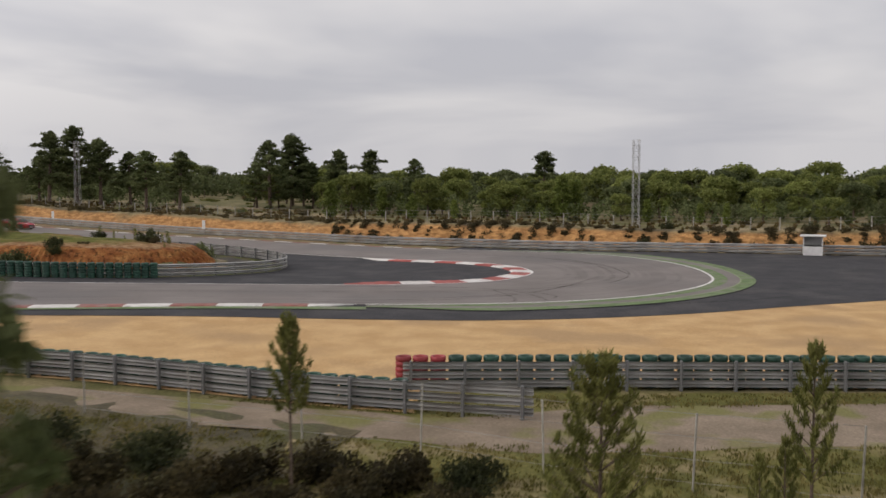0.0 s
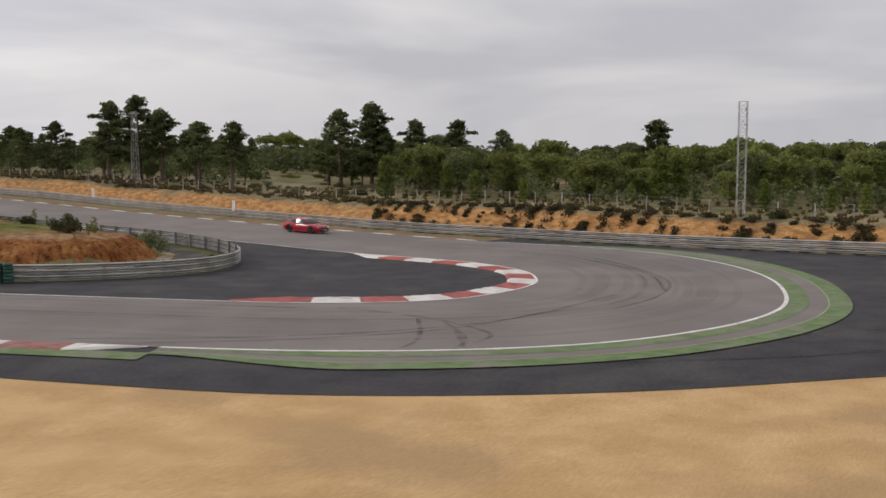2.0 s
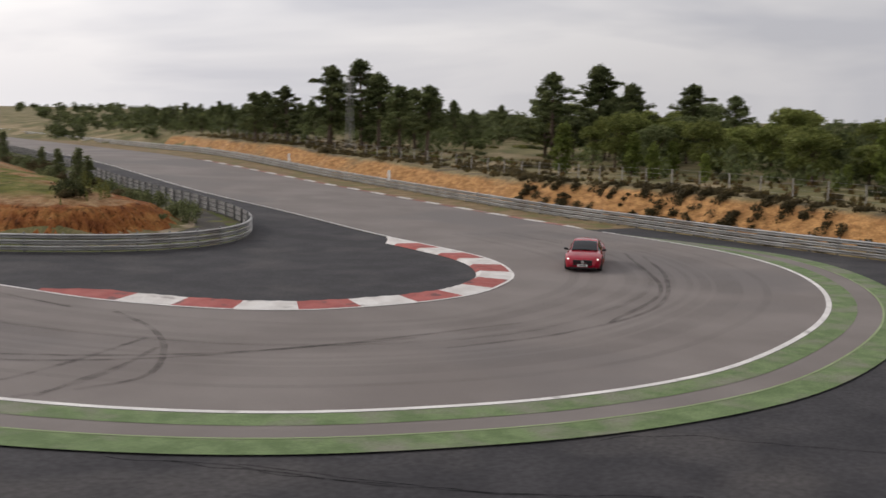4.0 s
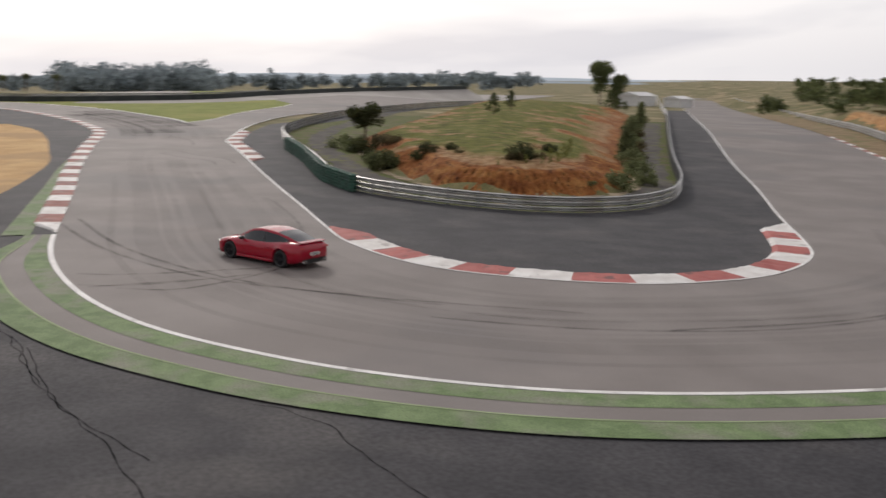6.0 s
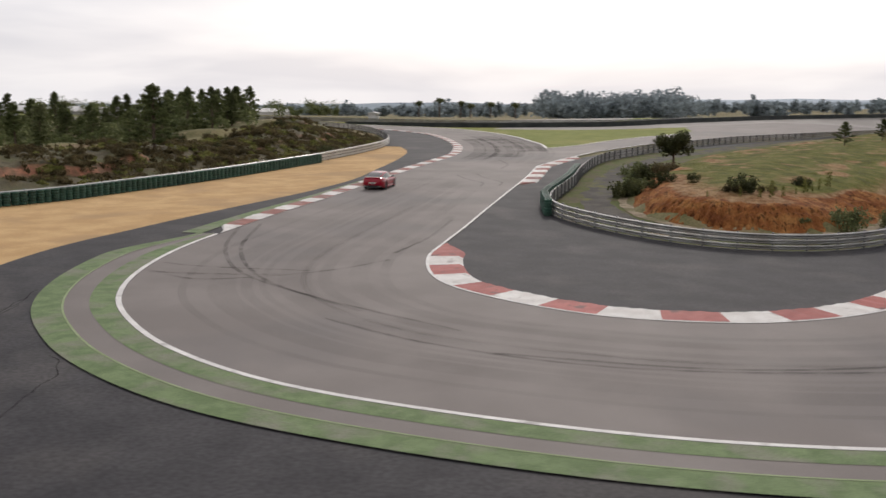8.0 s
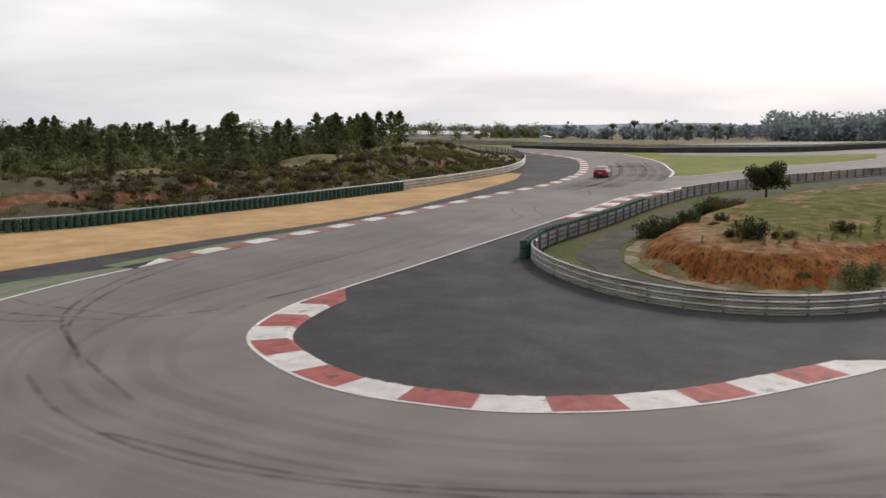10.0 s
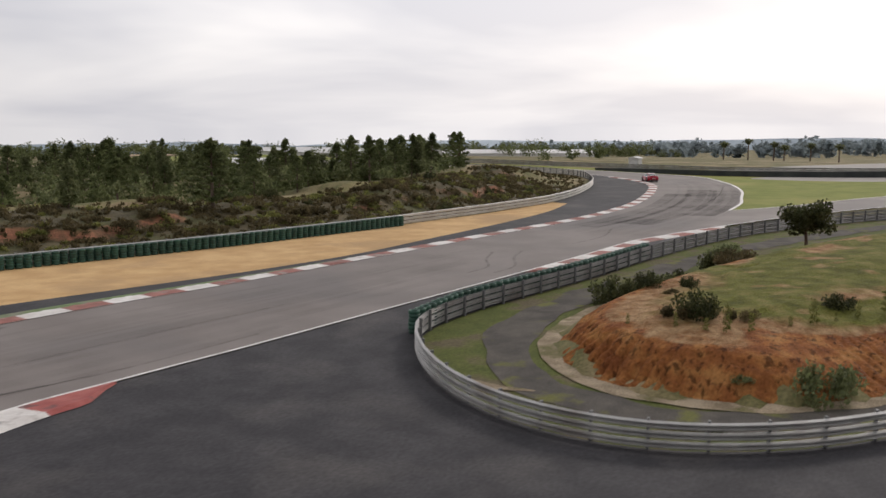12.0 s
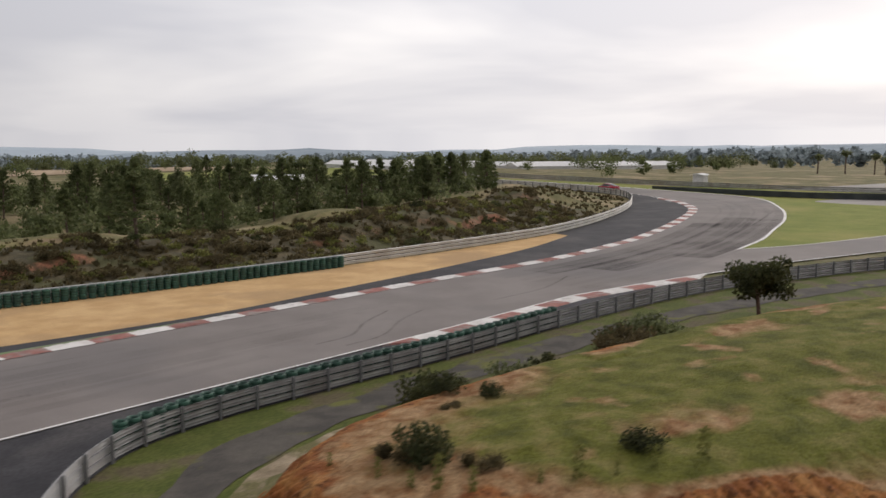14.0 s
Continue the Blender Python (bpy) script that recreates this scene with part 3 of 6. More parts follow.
# ---- clay banks, island and verges ----
def slope_material(name, flat_a, flat_b, steep_a, steep_b, lo, hi, patch=None, streak=6.0):
    """Earth that is bare clay where it is steep and overgrown where it is flat."""
    m = bpy.data.materials.new(name)
    m.use_nodes = True
    n, l = m.node_tree.nodes, m.node_tree.links
    p = n["Principled BSDF"]
    p.inputs["Roughness"].default_value = 0.95
    tc, geo = n.new("ShaderNodeTexCoord"), n.new("ShaderNodeNewGeometry")

    def noisy(scale, a, b, detail=6, stretch=None):
        t = n.new("ShaderNodeTexNoise")
        t.inputs["Scale"].default_value, t.inputs["Detail"].default_value = scale, detail
        if stretch:
            mp = n.new("ShaderNodeMapping")
            mp.inputs["Scale"].default_value = stretch
            l.new(tc.outputs["Object"], mp.inputs["Vector"]), l.new(mp.outputs[0], t.inputs["Vector"])
        else:
            l.new(tc.outputs["Object"], t.inputs["Vector"])
        r = n.new("ShaderNodeValToRGB")
        r.color_ramp.elements[0].position, r.color_ramp.elements[0].color = 0.38, (*a, 1)
        r.color_ramp.elements[1].position, r.color_ramp.elements[1].color = 0.62, (*b, 1)
        l.new(t.outputs["Fac"], r.inputs["Fac"])
        return t, r.outputs["Color"]
    t1, flat = noisy(0.8, flat_a, flat_b, 8)
    t2, steep = noisy(1.1, steep_a, steep_b, 8, (1, 1, 2.5))
    if patch:
        t4 = n.new("ShaderNodeTexNoise")
        t4.inputs["Scale"].default_value, t4.inputs["Detail"].default_value = 0.28, 6
        l.new(tc.outputs["Object"], t4.inputs["Vector"])
        mr4, mx4 = n.new("ShaderNodeMapRange"), n.new("ShaderNodeMix")
        mr4.inputs["From Min"].default_value, mr4.inputs["From Max"].default_value = 0.5, 0.6
        mx4.data_type = "RGBA"
        mx4.inputs["B"].default_value = (*patch, 1)
        l.new(t4.outputs["Fac"], mr4.inputs["Value"]), l.new(mr4.outputs[0], mx4.inputs["Factor"]), l.new(flat, mx4.inputs["A"])
        flat = mx4.outputs["Result"]
    sep = n.new("ShaderNodeSeparateXYZ")
    l.new(geo.outputs["Normal"], sep.inputs[0])
    t3 = n.new("ShaderNodeTexNoise")
    t3.inputs["Scale"].default_value, t3.inputs["Detail"].default_value = 1.3, 6
    l.new(tc.outputs["Object"], t3.inputs["Vector"])
    off = n.new("ShaderNodeMath")
    off.operation = "MULTIPLY_ADD"
    off.inputs[1].default_value = 0.22
    l.new(t3.outputs["Fac"], off.inputs[0]), l.new(sep.outputs["Z"], off.inputs[2])
    mr = n.new("ShaderNodeMapRange")
    mr.inputs["From Min"].default_value, mr.inputs["From Max"].default_value = lo + 0.11, hi + 0.11
    l.new(off.outputs[0], mr.inputs["Value"])
    mx = n.new("ShaderNodeMix")
    mx.data_type = "RGBA"
    l.new(mr.outputs[0], mx.inputs["Factor"]), l.new(steep, mx.inputs["A"]), l.new(flat, mx.inputs["B"])
    fine = n.new("ShaderNodeTexNoise")
    fine.inputs["Scale"].default_value, fine.inputs["Detail"].default_value = 7.0, 5
    l.new(tc.outputs["Object"], fine.inputs["Vector"])
    gr = n.new("ShaderNodeMapRange")
    gr.inputs["From Min"].default_value, gr.inputs["From Max"].default_value = 0.3, 0.7
    gr.inputs["To Min"].default_value, gr.inputs["To Max"].default_value = 0.68, 1.32
    l.new(fine.outputs["Fac"], gr.inputs["Value"])
    sc = n.new("ShaderNodeVectorMath")
    sc.operation = "SCALE"
    l.new(mx.outputs["Result"], sc.inputs[0]), l.new(gr.outputs[0], sc.inputs["Scale"])
    l.new(sc.outputs[0], p.inputs["Base Color"])
    bp = n.new("ShaderNodeBump")
    bp.inputs["Strength"].default_value, bp.inputs["Distance"].default_value = 0.8, 0.08
    l.new(fine.outputs["Fac"], bp.inputs["Height"]), l.new(bp.outputs[0], p.inputs["Normal"])
    return m


BANK_MAT = slope_material("roadside_clay_bank", (0.14, 0.11, 0.045), (0.25, 0.19, 0.09), (0.26, 0.125, 0.04), (0.47, 0.25, 0.09), 0.72, 0.93, patch=(0.09, 0.07, 0.035))
HEATH_MAT = slope_material("heath_bank", (0.055, 0.046, 0.020), (0.10, 0.078, 0.036), (0.36, 0.155, 0.085), (0.22, 0.095, 0.055), 0.74, 0.88, patch=(0.075, 0.072, 0.024))


def mound_material():
    """Bare gullied clay on the flanks, pale sand at the rim, turf on top: by the distance in from the foot."""
    m = bpy.data.materials.new("island_clay_sand_turf")
    m.use_nodes = True
    n, l = m.node_tree.nodes, m.node_tree.links
    p = n["Principled BSDF"]
    p.inputs["Roughness"].default_value, p.inputs["Specular IOR Level"].default_value = 0.95, 0.15
    tc, at = n.new("ShaderNodeTexCoord"), n.new("ShaderNodeAttribute")
    at.attribute_name = "inward"

    def noi(scale, detail=7, stretch=None):
        t = n.new("ShaderNodeTexNoise")
        t.inputs["Scale"].default_value, t.inputs["Detail"].default_value = scale, detail
        src = tc.outputs["Object"]
        if stretch:
            mp = n.new("ShaderNodeMapping")
            mp.inputs["Scale"].default_value = stretch
            l.new(src, mp.inputs["Vector"])
            src = mp.outputs[0]
        l.new(src, t.inputs["Vector"])
        return t.outputs["Fac"]

    def ramp(fac, stops):
        r = n.new("ShaderNodeValToRGB")
        while len(r.color_ramp.elements) < len(stops):
            r.color_ramp.elements.new(0.5)
        for e, (pos, col) in zip(r.color_ramp.elements, stops):
            e.position, e.color = pos, (*col, 1)
        l.new(fac, r.inputs["Fac"])
        return r.outputs["Color"]
    shade_streak = noi(3.4, 3, (1, 1, 0.07))
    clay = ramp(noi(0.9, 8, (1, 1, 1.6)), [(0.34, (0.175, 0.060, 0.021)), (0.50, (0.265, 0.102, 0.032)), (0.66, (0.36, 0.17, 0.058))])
    # vertical streaks darken the clay colour, standing in for shade inside the gullies
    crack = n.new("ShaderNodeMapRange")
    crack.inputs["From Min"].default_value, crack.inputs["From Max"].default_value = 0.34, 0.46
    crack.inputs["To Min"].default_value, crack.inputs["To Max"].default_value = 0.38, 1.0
    l.new(shade_streak, crack.inputs["Value"])
    rill_shade = n.new("ShaderNodeVectorMath")
    rill_shade.operation = "SCALE"
    l.new(clay, rill_shade.inputs[0]), l.new(crack.outputs[0], rill_shade.inputs["Scale"])
    clay = rill_shade.outputs[0]
    sand = ramp(noi(1.3), [(0.36, (0.20, 0.10, 0.042)), (0.62, (0.36, 0.235, 0.125))])
    turf = ramp(noi(0.7), [(0.34, (0.072, 0.076, 0.013)), (0.52, (0.118, 0.120, 0.021)), (0.68, (0.18, 0.155, 0.05))])
    bare = n.new("ShaderNodeMapRange")
    bare.inputs["From Min"].default_value, bare.inputs["From Max"].default_value = 0.57, 0.66
    l.new(noi(0.33, 8), bare.inputs["Value"])

    def mix(f, a, b):
        x = n.new("ShaderNodeMix")
        x.data_type = "RGBA"
        l.new(f, x.inputs["Factor"]), l.new(a, x.inputs["A"]), l.new(b, x.inputs["B"])
        return x.outputs["Result"]
    turf = mix(bare.outputs[0], turf, sand)
    wob = n.new("ShaderNodeMath")
    wob.operation = "MULTIPLY_ADD"
    wob.inputs[1].default_value = 0.14
    l.new(noi(0.8, 6), wob.inputs[0]), l.new(at.outputs["Fac"], wob.inputs[2])

    def step(lo, hi):
        r = n.new("ShaderNodeMapRange")
        r.inputs["From Min"].default_value, r.inputs["From Max"].default_value = lo + 0.08, hi + 0.08
        l.new(wob.outputs[0], r.inputs["Value"])
        return r.outputs[0]
    col = mix(step(0.235, 0.26), clay, sand)
    col = mix(step(0.29, 0.37), col, turf)
    fine = noi(7.0, 7, (1, 1, 0.6))
    g = n.new("ShaderNodeMapRange")
    g.inputs["From Min"].default_value, g.inputs["From Max"].default_value = 0.3, 0.7
    g.inputs["To Min"].default_value, g.inputs["To Max"].default_value = 0.72, 1.2
    l.new(fine, g.inputs["Value"])
    sc = n.new("ShaderNodeVectorMath")
    sc.operation = "SCALE"
    l.new(col, sc.inputs[0]), l.new(g.outputs[0], sc.inputs["Scale"]), l.new(sc.outputs[0], p.inputs["Base Color"])
    bp = n.new("ShaderNodeBump")
    bp.inputs["Strength"].default_value, bp.inputs["Distance"].default_value = 0.9, 0.12
    l.new(fine, bp.inputs["Height"]), l.new(bp.outputs[0], p.inputs["Normal"])
    return m


def island_mound():
    """Clay mound with a gullied steep face and a turf top."""
    xs, ys = np.r_[np.arange(-150, -44, 0.5), np.arange(-44, -18.5, 0.11)], np.r_[np.arange(77.5, 98, 0.11), np.arange(98, 151, 0.5)]
    X, Y = np.meshgrid(xs, ys)
    loop = MOUND + MOUND[:1]
    d = np.where(inside(X, Y, MOUND), 1, -1) * np.abs(line_distance(X, Y, loop))
    # place along the foot, for flutes and cracks that run straight down the face
    best, place, total = np.full(X.shape, 1e9), np.zeros(X.shape), 0.0
    for (ax, ay), (bx, by) in zip(loop, loop[1:]):
        dx, dy = bx - ax, by - ay
        n = math.hypot(dx, dy)
        u = np.clip(((X - ax) * dx + (Y - ay) * dy) / (n * n), 0, 1)
        e = np.hypot(X - ax - u * dx, Y - ay - u * dy)
        place, best = np.where(e < best, total + u * n, place), np.minimum(e, best)
        total += n
    wander = 0.9 * np.sin(place * 0.83) + 0.5 * np.sin(place * 2.17 + 1) + 0.25 * np.sin(X * 3.1 + Y * 2.3)
    flute = 1 - np.abs(np.sin(place * 5.2 + wander)) ** 0.6
    strong = np.clip(0.75 + 0.5 * np.sin(place * 0.31 + 1.2), 0.25, 1.1)
    rise, run = mound_rise(X, Y, np.maximum(d, 0))
    u = np.clip(d / run, 0, 1)
    cut = flute * strong * smoothstep(u, 0.02, 0.2) * (1 - smoothstep(u, 0.55, 0.95)) * smoothstep(X, -60, -46)
    ledge = 0.06 * np.sin(18 * u + 2 * np.sin(place * 0.6)) * (1 - smoothstep(u, 0.75, 1.0))
    rise, run = mound_rise(X, Y, np.maximum(d - 0.55 * cut + ledge, 0))
    bench = 0.10 * smoothstep(np.sin(X * 0.9 + 1.5 * np.sin(Y * 0.7)) * np.cos(Y * 1.3 + X * 0.2), 0.1, 0.35) * smoothstep(d, run, run + 1.0) * (1 - smoothstep(d, run + 2.5, run + 4.5))
    Z = base(X, Y) - 0.03 + rise + bench + 0.03 * ripple(X, Y, 0.5) * smoothstep(d, 0.3, 1)
    Z = np.where(d < 0, base(X, Y) - 0.03 + d * 0.5, Z)
    keep = d > -0.7
    idx = -np.ones(X.shape, int)
    idx[keep] = np.arange(keep.sum())
    quads = np.stack([idx[:-1, :-1], idx[:-1, 1:], idx[1:, 1:], idx[1:, :-1]], -1).reshape(-1, 4)
    quads = quads[quads.min(axis=1) >= 0]
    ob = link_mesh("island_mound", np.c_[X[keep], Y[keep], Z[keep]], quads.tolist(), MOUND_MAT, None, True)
    grown = 1 - smoothstep(np.abs(line_distance(X, Y, NORTH_FOOT)) - np.abs(d), 0.3, 2.5)
    grown = np.maximum(grown * (1 - smoothstep(X, -32, -25)), 1 - smoothstep(X, -41, -35)) * smoothstep(ripple(X, Y, 2.6), -0.55, 0.05)
    rim = (0.25 * u + 0.2 * grown + 0.03 * np.clip(d - run, 0, 20) + 0.012 * ripple(X, Y, 1.9))[keep]
    ob.data.attributes.new("inward", "FLOAT", "POINT").data.foreach_set("value", np.clip(rim, 0, 1).astype(np.float32))
    return tagged(ob, "orange clay mound with gullied faces and a turf top", "mound", kind="structure")


def bank(name, pts, lo, hi, mat, label, xlim, side, cross=0.35, along=0.6, rough=0.0, ylim=-1e9, lift=0.02):
    """A finer sheet of land beside a line, from lo to hi metres off it."""
    line = curve(pts, along)
    line = line[(line[:, 0] > xlim[0]) & (line[:, 0] < xlim[1]) & (line[:, 1] > ylim)]
    nn = normals(line) * side
    offs = np.arange(lo, hi + 0.01, cross)
    X = line[:, 0][:, None] + nn[:, 0][:, None] * offs[None]
    Y = line[:, 1][:, None] + nn[:, 1][:, None] * offs[None]
    Z = terrain(X, Y) + rough * ripple(X, Y, 0.7) + 0.5 * rough * ripple(X + 3, Y, 0.33)
    edge = smoothstep(offs, lo, lo + 0.8) * (1 - smoothstep(offs, hi - 0.8, hi))
    Z = Z - 0.5 * (1 - edge)[None] + lift
    n = len(offs)
    faces = [(i * n + j, (i + 1) * n + j, (i + 1) * n + j + 1, i * n + j + 1) for i in range(len(line) - 1) for j in range(n - 1)]
    if side > 0:
        faces = [f[::-1] for f in faces]
    return tagged(link_mesh(name, np.c_[X.ravel(), Y.ravel(), Z.ravel()], faces, mat, None, True), label, "bank", kind="structure")


MOUND_MAT = mound_material()
island_mound()
bank("clay_bank", RAIL_NORTH, 1.0, 10.5, BANK_MAT, "cut bank of orange clay under dry heath", (-120, 90), 1, rough=0.05)
bank("heath_bank", WALL_SW, 1.2, 18.0, HEATH_MAT, "heath bank with low scrub and red earth scars", (-120, -2), -1, 0.5, 0.8, rough=0.07, ylim=-8)
CREST = material("crest_grass_path", (0.12, 0.115, 0.035), (0.20, 0.165, 0.075), 0.5, 0.95, 0.8, 8, grain=0.25, c=(0.20, 0.145, 0.08), c_scale=0.2)
bank("crest_path", WALL_SW, 15.0, 20.5, CREST, "grassy track along the crest of the heath bank", (-110, -12), -1, 0.5, 1.0, ylim=-8, lift=0.06)

ISLAND_STRIP = material("island_verge_grass", (0.065, 0.080, 0.014), (0.105, 0.112, 0.026), 0.5, 0.95, 0.9, 7, grain=0.3, c=(0.10, 0.082, 0.045), c_scale=0.5, c_lo=0.5, c_hi=0.62)
GREY_TRACK = material("grey_gravel_path", (0.060, 0.054, 0.048), (0.098, 0.088, 0.074), 0.7, 0.95, 0.6, 12, grain=0.2, c=(0.12, 0.12, 0.035), c_scale=0.5, c_lo=0.56, c_hi=0.66)
PALE_SAND = material("pale_sand", (0.20, 0.155, 0.10), (0.34, 0.275, 0.19), 0.9, 0.95, 0.6, 12, grain=0.3, c=(0.13, 0.115, 0.05), c_scale=0.6)
strip = [tuple(p) for p in rail_in_c if p[0] > -110] + [(-112, 100), (-60, 95), (-40, 100), (-110, 134)]
drape("island_grass", strip, 0.0, ISLAND_STRIP, "mixed green grass verge inside the island guard rail", 2.5, category="grass")
path_c = curve([(-118, 96), (-98, 88.5), (-79.5, 81.8), (-66.4, 78.2), (-57.5, 76.9), (-46.6, 76.4), (-35, 76.7), (-27.5, 77.6), (-22.2, 79.8), (-18.6, 83), (-17.2, 87.5), (-17.9, 92), (-21.5, 96.2), (-30, 100.8), (-44.2, 107.2), (-72, 121), (-102, 136)], 1.0)
wob_a, wob_b = np.array([noise.noise((x * 0.35, y * 0.35, 1)) for x, y in path_c]), np.array([noise.noise((x * 0.35, y * 0.35, 9)) for x, y in path_c])
tagged(ribbon("service_path", path_c, -1.2 + 0.55 * wob_a, 1.2 + 0.55 * wob_b, 0.03, GREY_TRACK), "grey gravel service path between guard rail and mound", "path", kind="structure")
sand_c = curve([(-52, 79.9), (-45, 79.8), (-36, 79.4), (-30.4, 79.6), (-25, 80.9), (-21.6, 83.2), (-19.6, 87), (-20.6, 92.6), (-26, 97.2), (-33, 100)], 0.5)
wash = np.array([noise.noise((x * 0.5, y * 0.5, 4)) for x, y in sand_c])
tagged(ribbon("sand_edge", sand_c, -0.78 + 0.3 * wash, 0.3, 0.05, PALE_SAND), "pale sandy gutter round the foot of the mound", "sand", kind="structure")
sand_c = curve([(-17.0, 80.4), (-16.6, 82.6), (-17.2, 84.6)], 0.5)
taper = np.sin(np.linspace(0.15, 2.95, len(sand_c)))
tagged(ribbon("sand_patch", sand_c, -0.35 * taper, 0.3 * taper + 0.06 * np.sin(np.arange(len(sand_c)) * 1.7), 0.05, PALE_SAND), "pale sand patch on the island verge", "sand", kind="structure")
VERGE_BROWN = material("brown_verge", (0.17, 0.115, 0.06), (0.25, 0.18, 0.10), 0.6, 0.95, 0.6, 10, grain=0.2, c=(0.14, 0.13, 0.05), c_scale=0.4)
vb = cut_line(out_c, lambda p: -190 < p[0] < 2 and p[1] > 100)
wide = line_distance(vb[:, 0], vb[:, 1], RAIL_NORTH)
tagged(ribbon("entry_verge", vb, 0.3, np.maximum(0.4, np.abs(wide) - 0.3), 0.03, VERGE_BROWN), "bare brown verge between kerb and guard rail", "verge", kind="structure")
dirt_c = curve([(-40, 41), (-27, 36), (-14.1, 33.9), (-5.5, 31.0), (1.5, 29.0), (7, 29.5), (14, 29.6), (30, 29.2), (80, 27)], 1.0)
lane = dirt_c[14:]
spread = smoothstep(lane[:, 0], -2, 6)
rag = np.array([noise.noise((x * 0.4, y * 0.4, 7)) for x, y in lane])
tagged(ribbon("dirt_road", lane, -1.5 - 1.0 * spread + 0.5 * rag, 1.6 + 1.3 * spread - 0.5 * rag, -0.02, DIRT), "rutted dirt service road behind the barriers", "dirt road", kind="structure")

drape("verge_grass", [(-5, 12), (60, 12), (60, 32.5), (16, 34.2), (-1, 34.8), (-5, 33.4)], -0.03, material("yellow_green_grass", (0.095, 0.095, 0.022), (0.15, 0.135, 0.04), 0.6, 0.95, 0.9, 8, grain=0.3, c=(0.24, 0.19, 0.10), c_scale=0.35, c_lo=0.52, c_hi=0.64), "yellow-green rough grass beside the dirt road", 2.5, category="grass")

# far circuit beyond the grass wedge
PALE_ASPHALT = material("pale_old_asphalt", (0.26, 0.24, 0.22), (0.32, 0.30, 0.275), 0.12, 0.85, 0.1, 20, grain=0.06)
drape("far_pavement", [(-174, 24), (-176, 64), (-180, 82), (-300, 108), (-300, 174), (-420, 240), (-420, 70)], 0.02, PALE_ASPHALT, "pale paved paddock beyond the infield", 9, category="pavement")
FAR_WALL = [(-171.5, -80), (-170.5, -10), (-172, 30), (-174.5, 62), (-186, 76), (-230, 84)]
guard_rail(FAR_WALL, 1, 4.0, "long grey guard rail behind the mown grass wedge", reach=lambda x, y: False)

# ---- marks on the surface ----
def mark_material(name, colour, strength, scale=2.0):
    m = bpy.data.materials.new(name)
    m.use_nodes = True
    n, l = m.node_tree.nodes, m.node_tree.links
    p, out = n["Principled BSDF"], n["Material Output"]
    p.inputs["Base Color"].default_value, p.inputs["Roughness"].default_value = (*colour, 1), 0.95
    p.inputs["Specular IOR Level"].default_value = 0.05
    tr, mx, tx, mr, tc = n.new("ShaderNodeBsdfTransparent"), n.new("ShaderNodeMixShader"), n.new("ShaderNodeTexNoise"), n.new("ShaderNodeMapRange"), n.new("ShaderNodeTexCoord")
    tx.inputs["Scale"].default_value, tx.inputs["Detail"].default_value = scale, 5
    mr.inputs["From Min"].default_value, mr.inputs["From Max"].default_value = 0.35, 0.62
    mr.inputs["To Min"].default_value, mr.inputs["To Max"].default_value = strength * 0.25, strength
    l.new(tc.outputs["Object"], tx.inputs["Vector"]), l.new(tx.outputs["Fac"], mr.inputs["Value"])
    l.new(mr.outputs[0], mx.inputs["Fac"]), l.new(tr.outputs[0], mx.inputs[1]), l.new(p.outputs[0], mx.inputs[2]), l.new(mx.outputs[0], out.inputs[0])
    return m


RUBBER, CRACK = mark_material("tyre_rubber", (0.03, 0.028, 0.028), 0.25, 1.2), mark_material("crack_seal", (0.015, 0.015, 0.016), 0.7, 3)
FAINT = mark_material("faint_rubber", (0.05, 0.047, 0.045), 0.085, 0.35)
marks = tagged(new("tyre_marks"), "dark curved tyre marks on the asphalt", "tyre marks", kind="structure")
SKIDS = [
    [(-7.7, 57.8), (0, 60.8), (5.8, 64.7), (9.4, 69.7), (13.2, 77)], [(-8.9, 58.6), (-0.2, 61.6), (6.6, 66.1), (11.4, 72.5)], [(7.1, 60.6), (6.2, 64.6)],
    [(-2.6, 69.4), (-8, 69.6), (-16.3, 69.0)], [(-0.5, 69.8), (2.8, 68.5), (5.6, 66.5), (7.9, 63.5), (7.4, 61.6)],
    [(10.7, 97.7), (14, 91.5), (16.4, 83), (15.5, 76.6), (13.1, 71.7)], [(9.2, 98.7), (15.3, 86.9), (16, 78.8)],
    [(-48.9, 63.1), (-45.8, 64.4), (-41.7, 67.1), (-38.7, 67.5)], [(-47.1, 61.5), (-43.5, 63.4), (-40.6, 65.6), (-37.7, 66)], [(-66.2, 61.7), (-60.5, 63.9), (-54.6, 64.3)],
    [(4.0, 67.3), (4.8, 63.6), (5, 61.2), (4.7, 60)], [(5.4, 66.4), (6.7, 63.3), (7, 61.4), (6.7, 60.2)], [(-132, 46), (-111, 53.7), (-91, 59.3)]]
for k, pts in enumerate(SKIDS):
    ribbon("tyre_mark", curve(pts, 0.6), -0.11, 0.11, 0.064 + 0.0004 * k, RUBBER, marks)
for k, (o, w) in enumerate(((-3.4, 1.2), (-4.8, 0.5), (-6.4, 1.5), (-8.2, 0.6), (-9.6, 0.9), (-2.2, 0.35), (-5.6, 0.3), (-7.4, 0.3), (-11, 0.5))):
    seg = cut_line(curve(TRACK_OUT, 1.0), lambda p: p[0] > -50 + 4 * k and p[1] < 112)
    ribbon("tyre_mark", seg, o, o - w, 0.056 + 0.0006 * k, FAINT, marks)
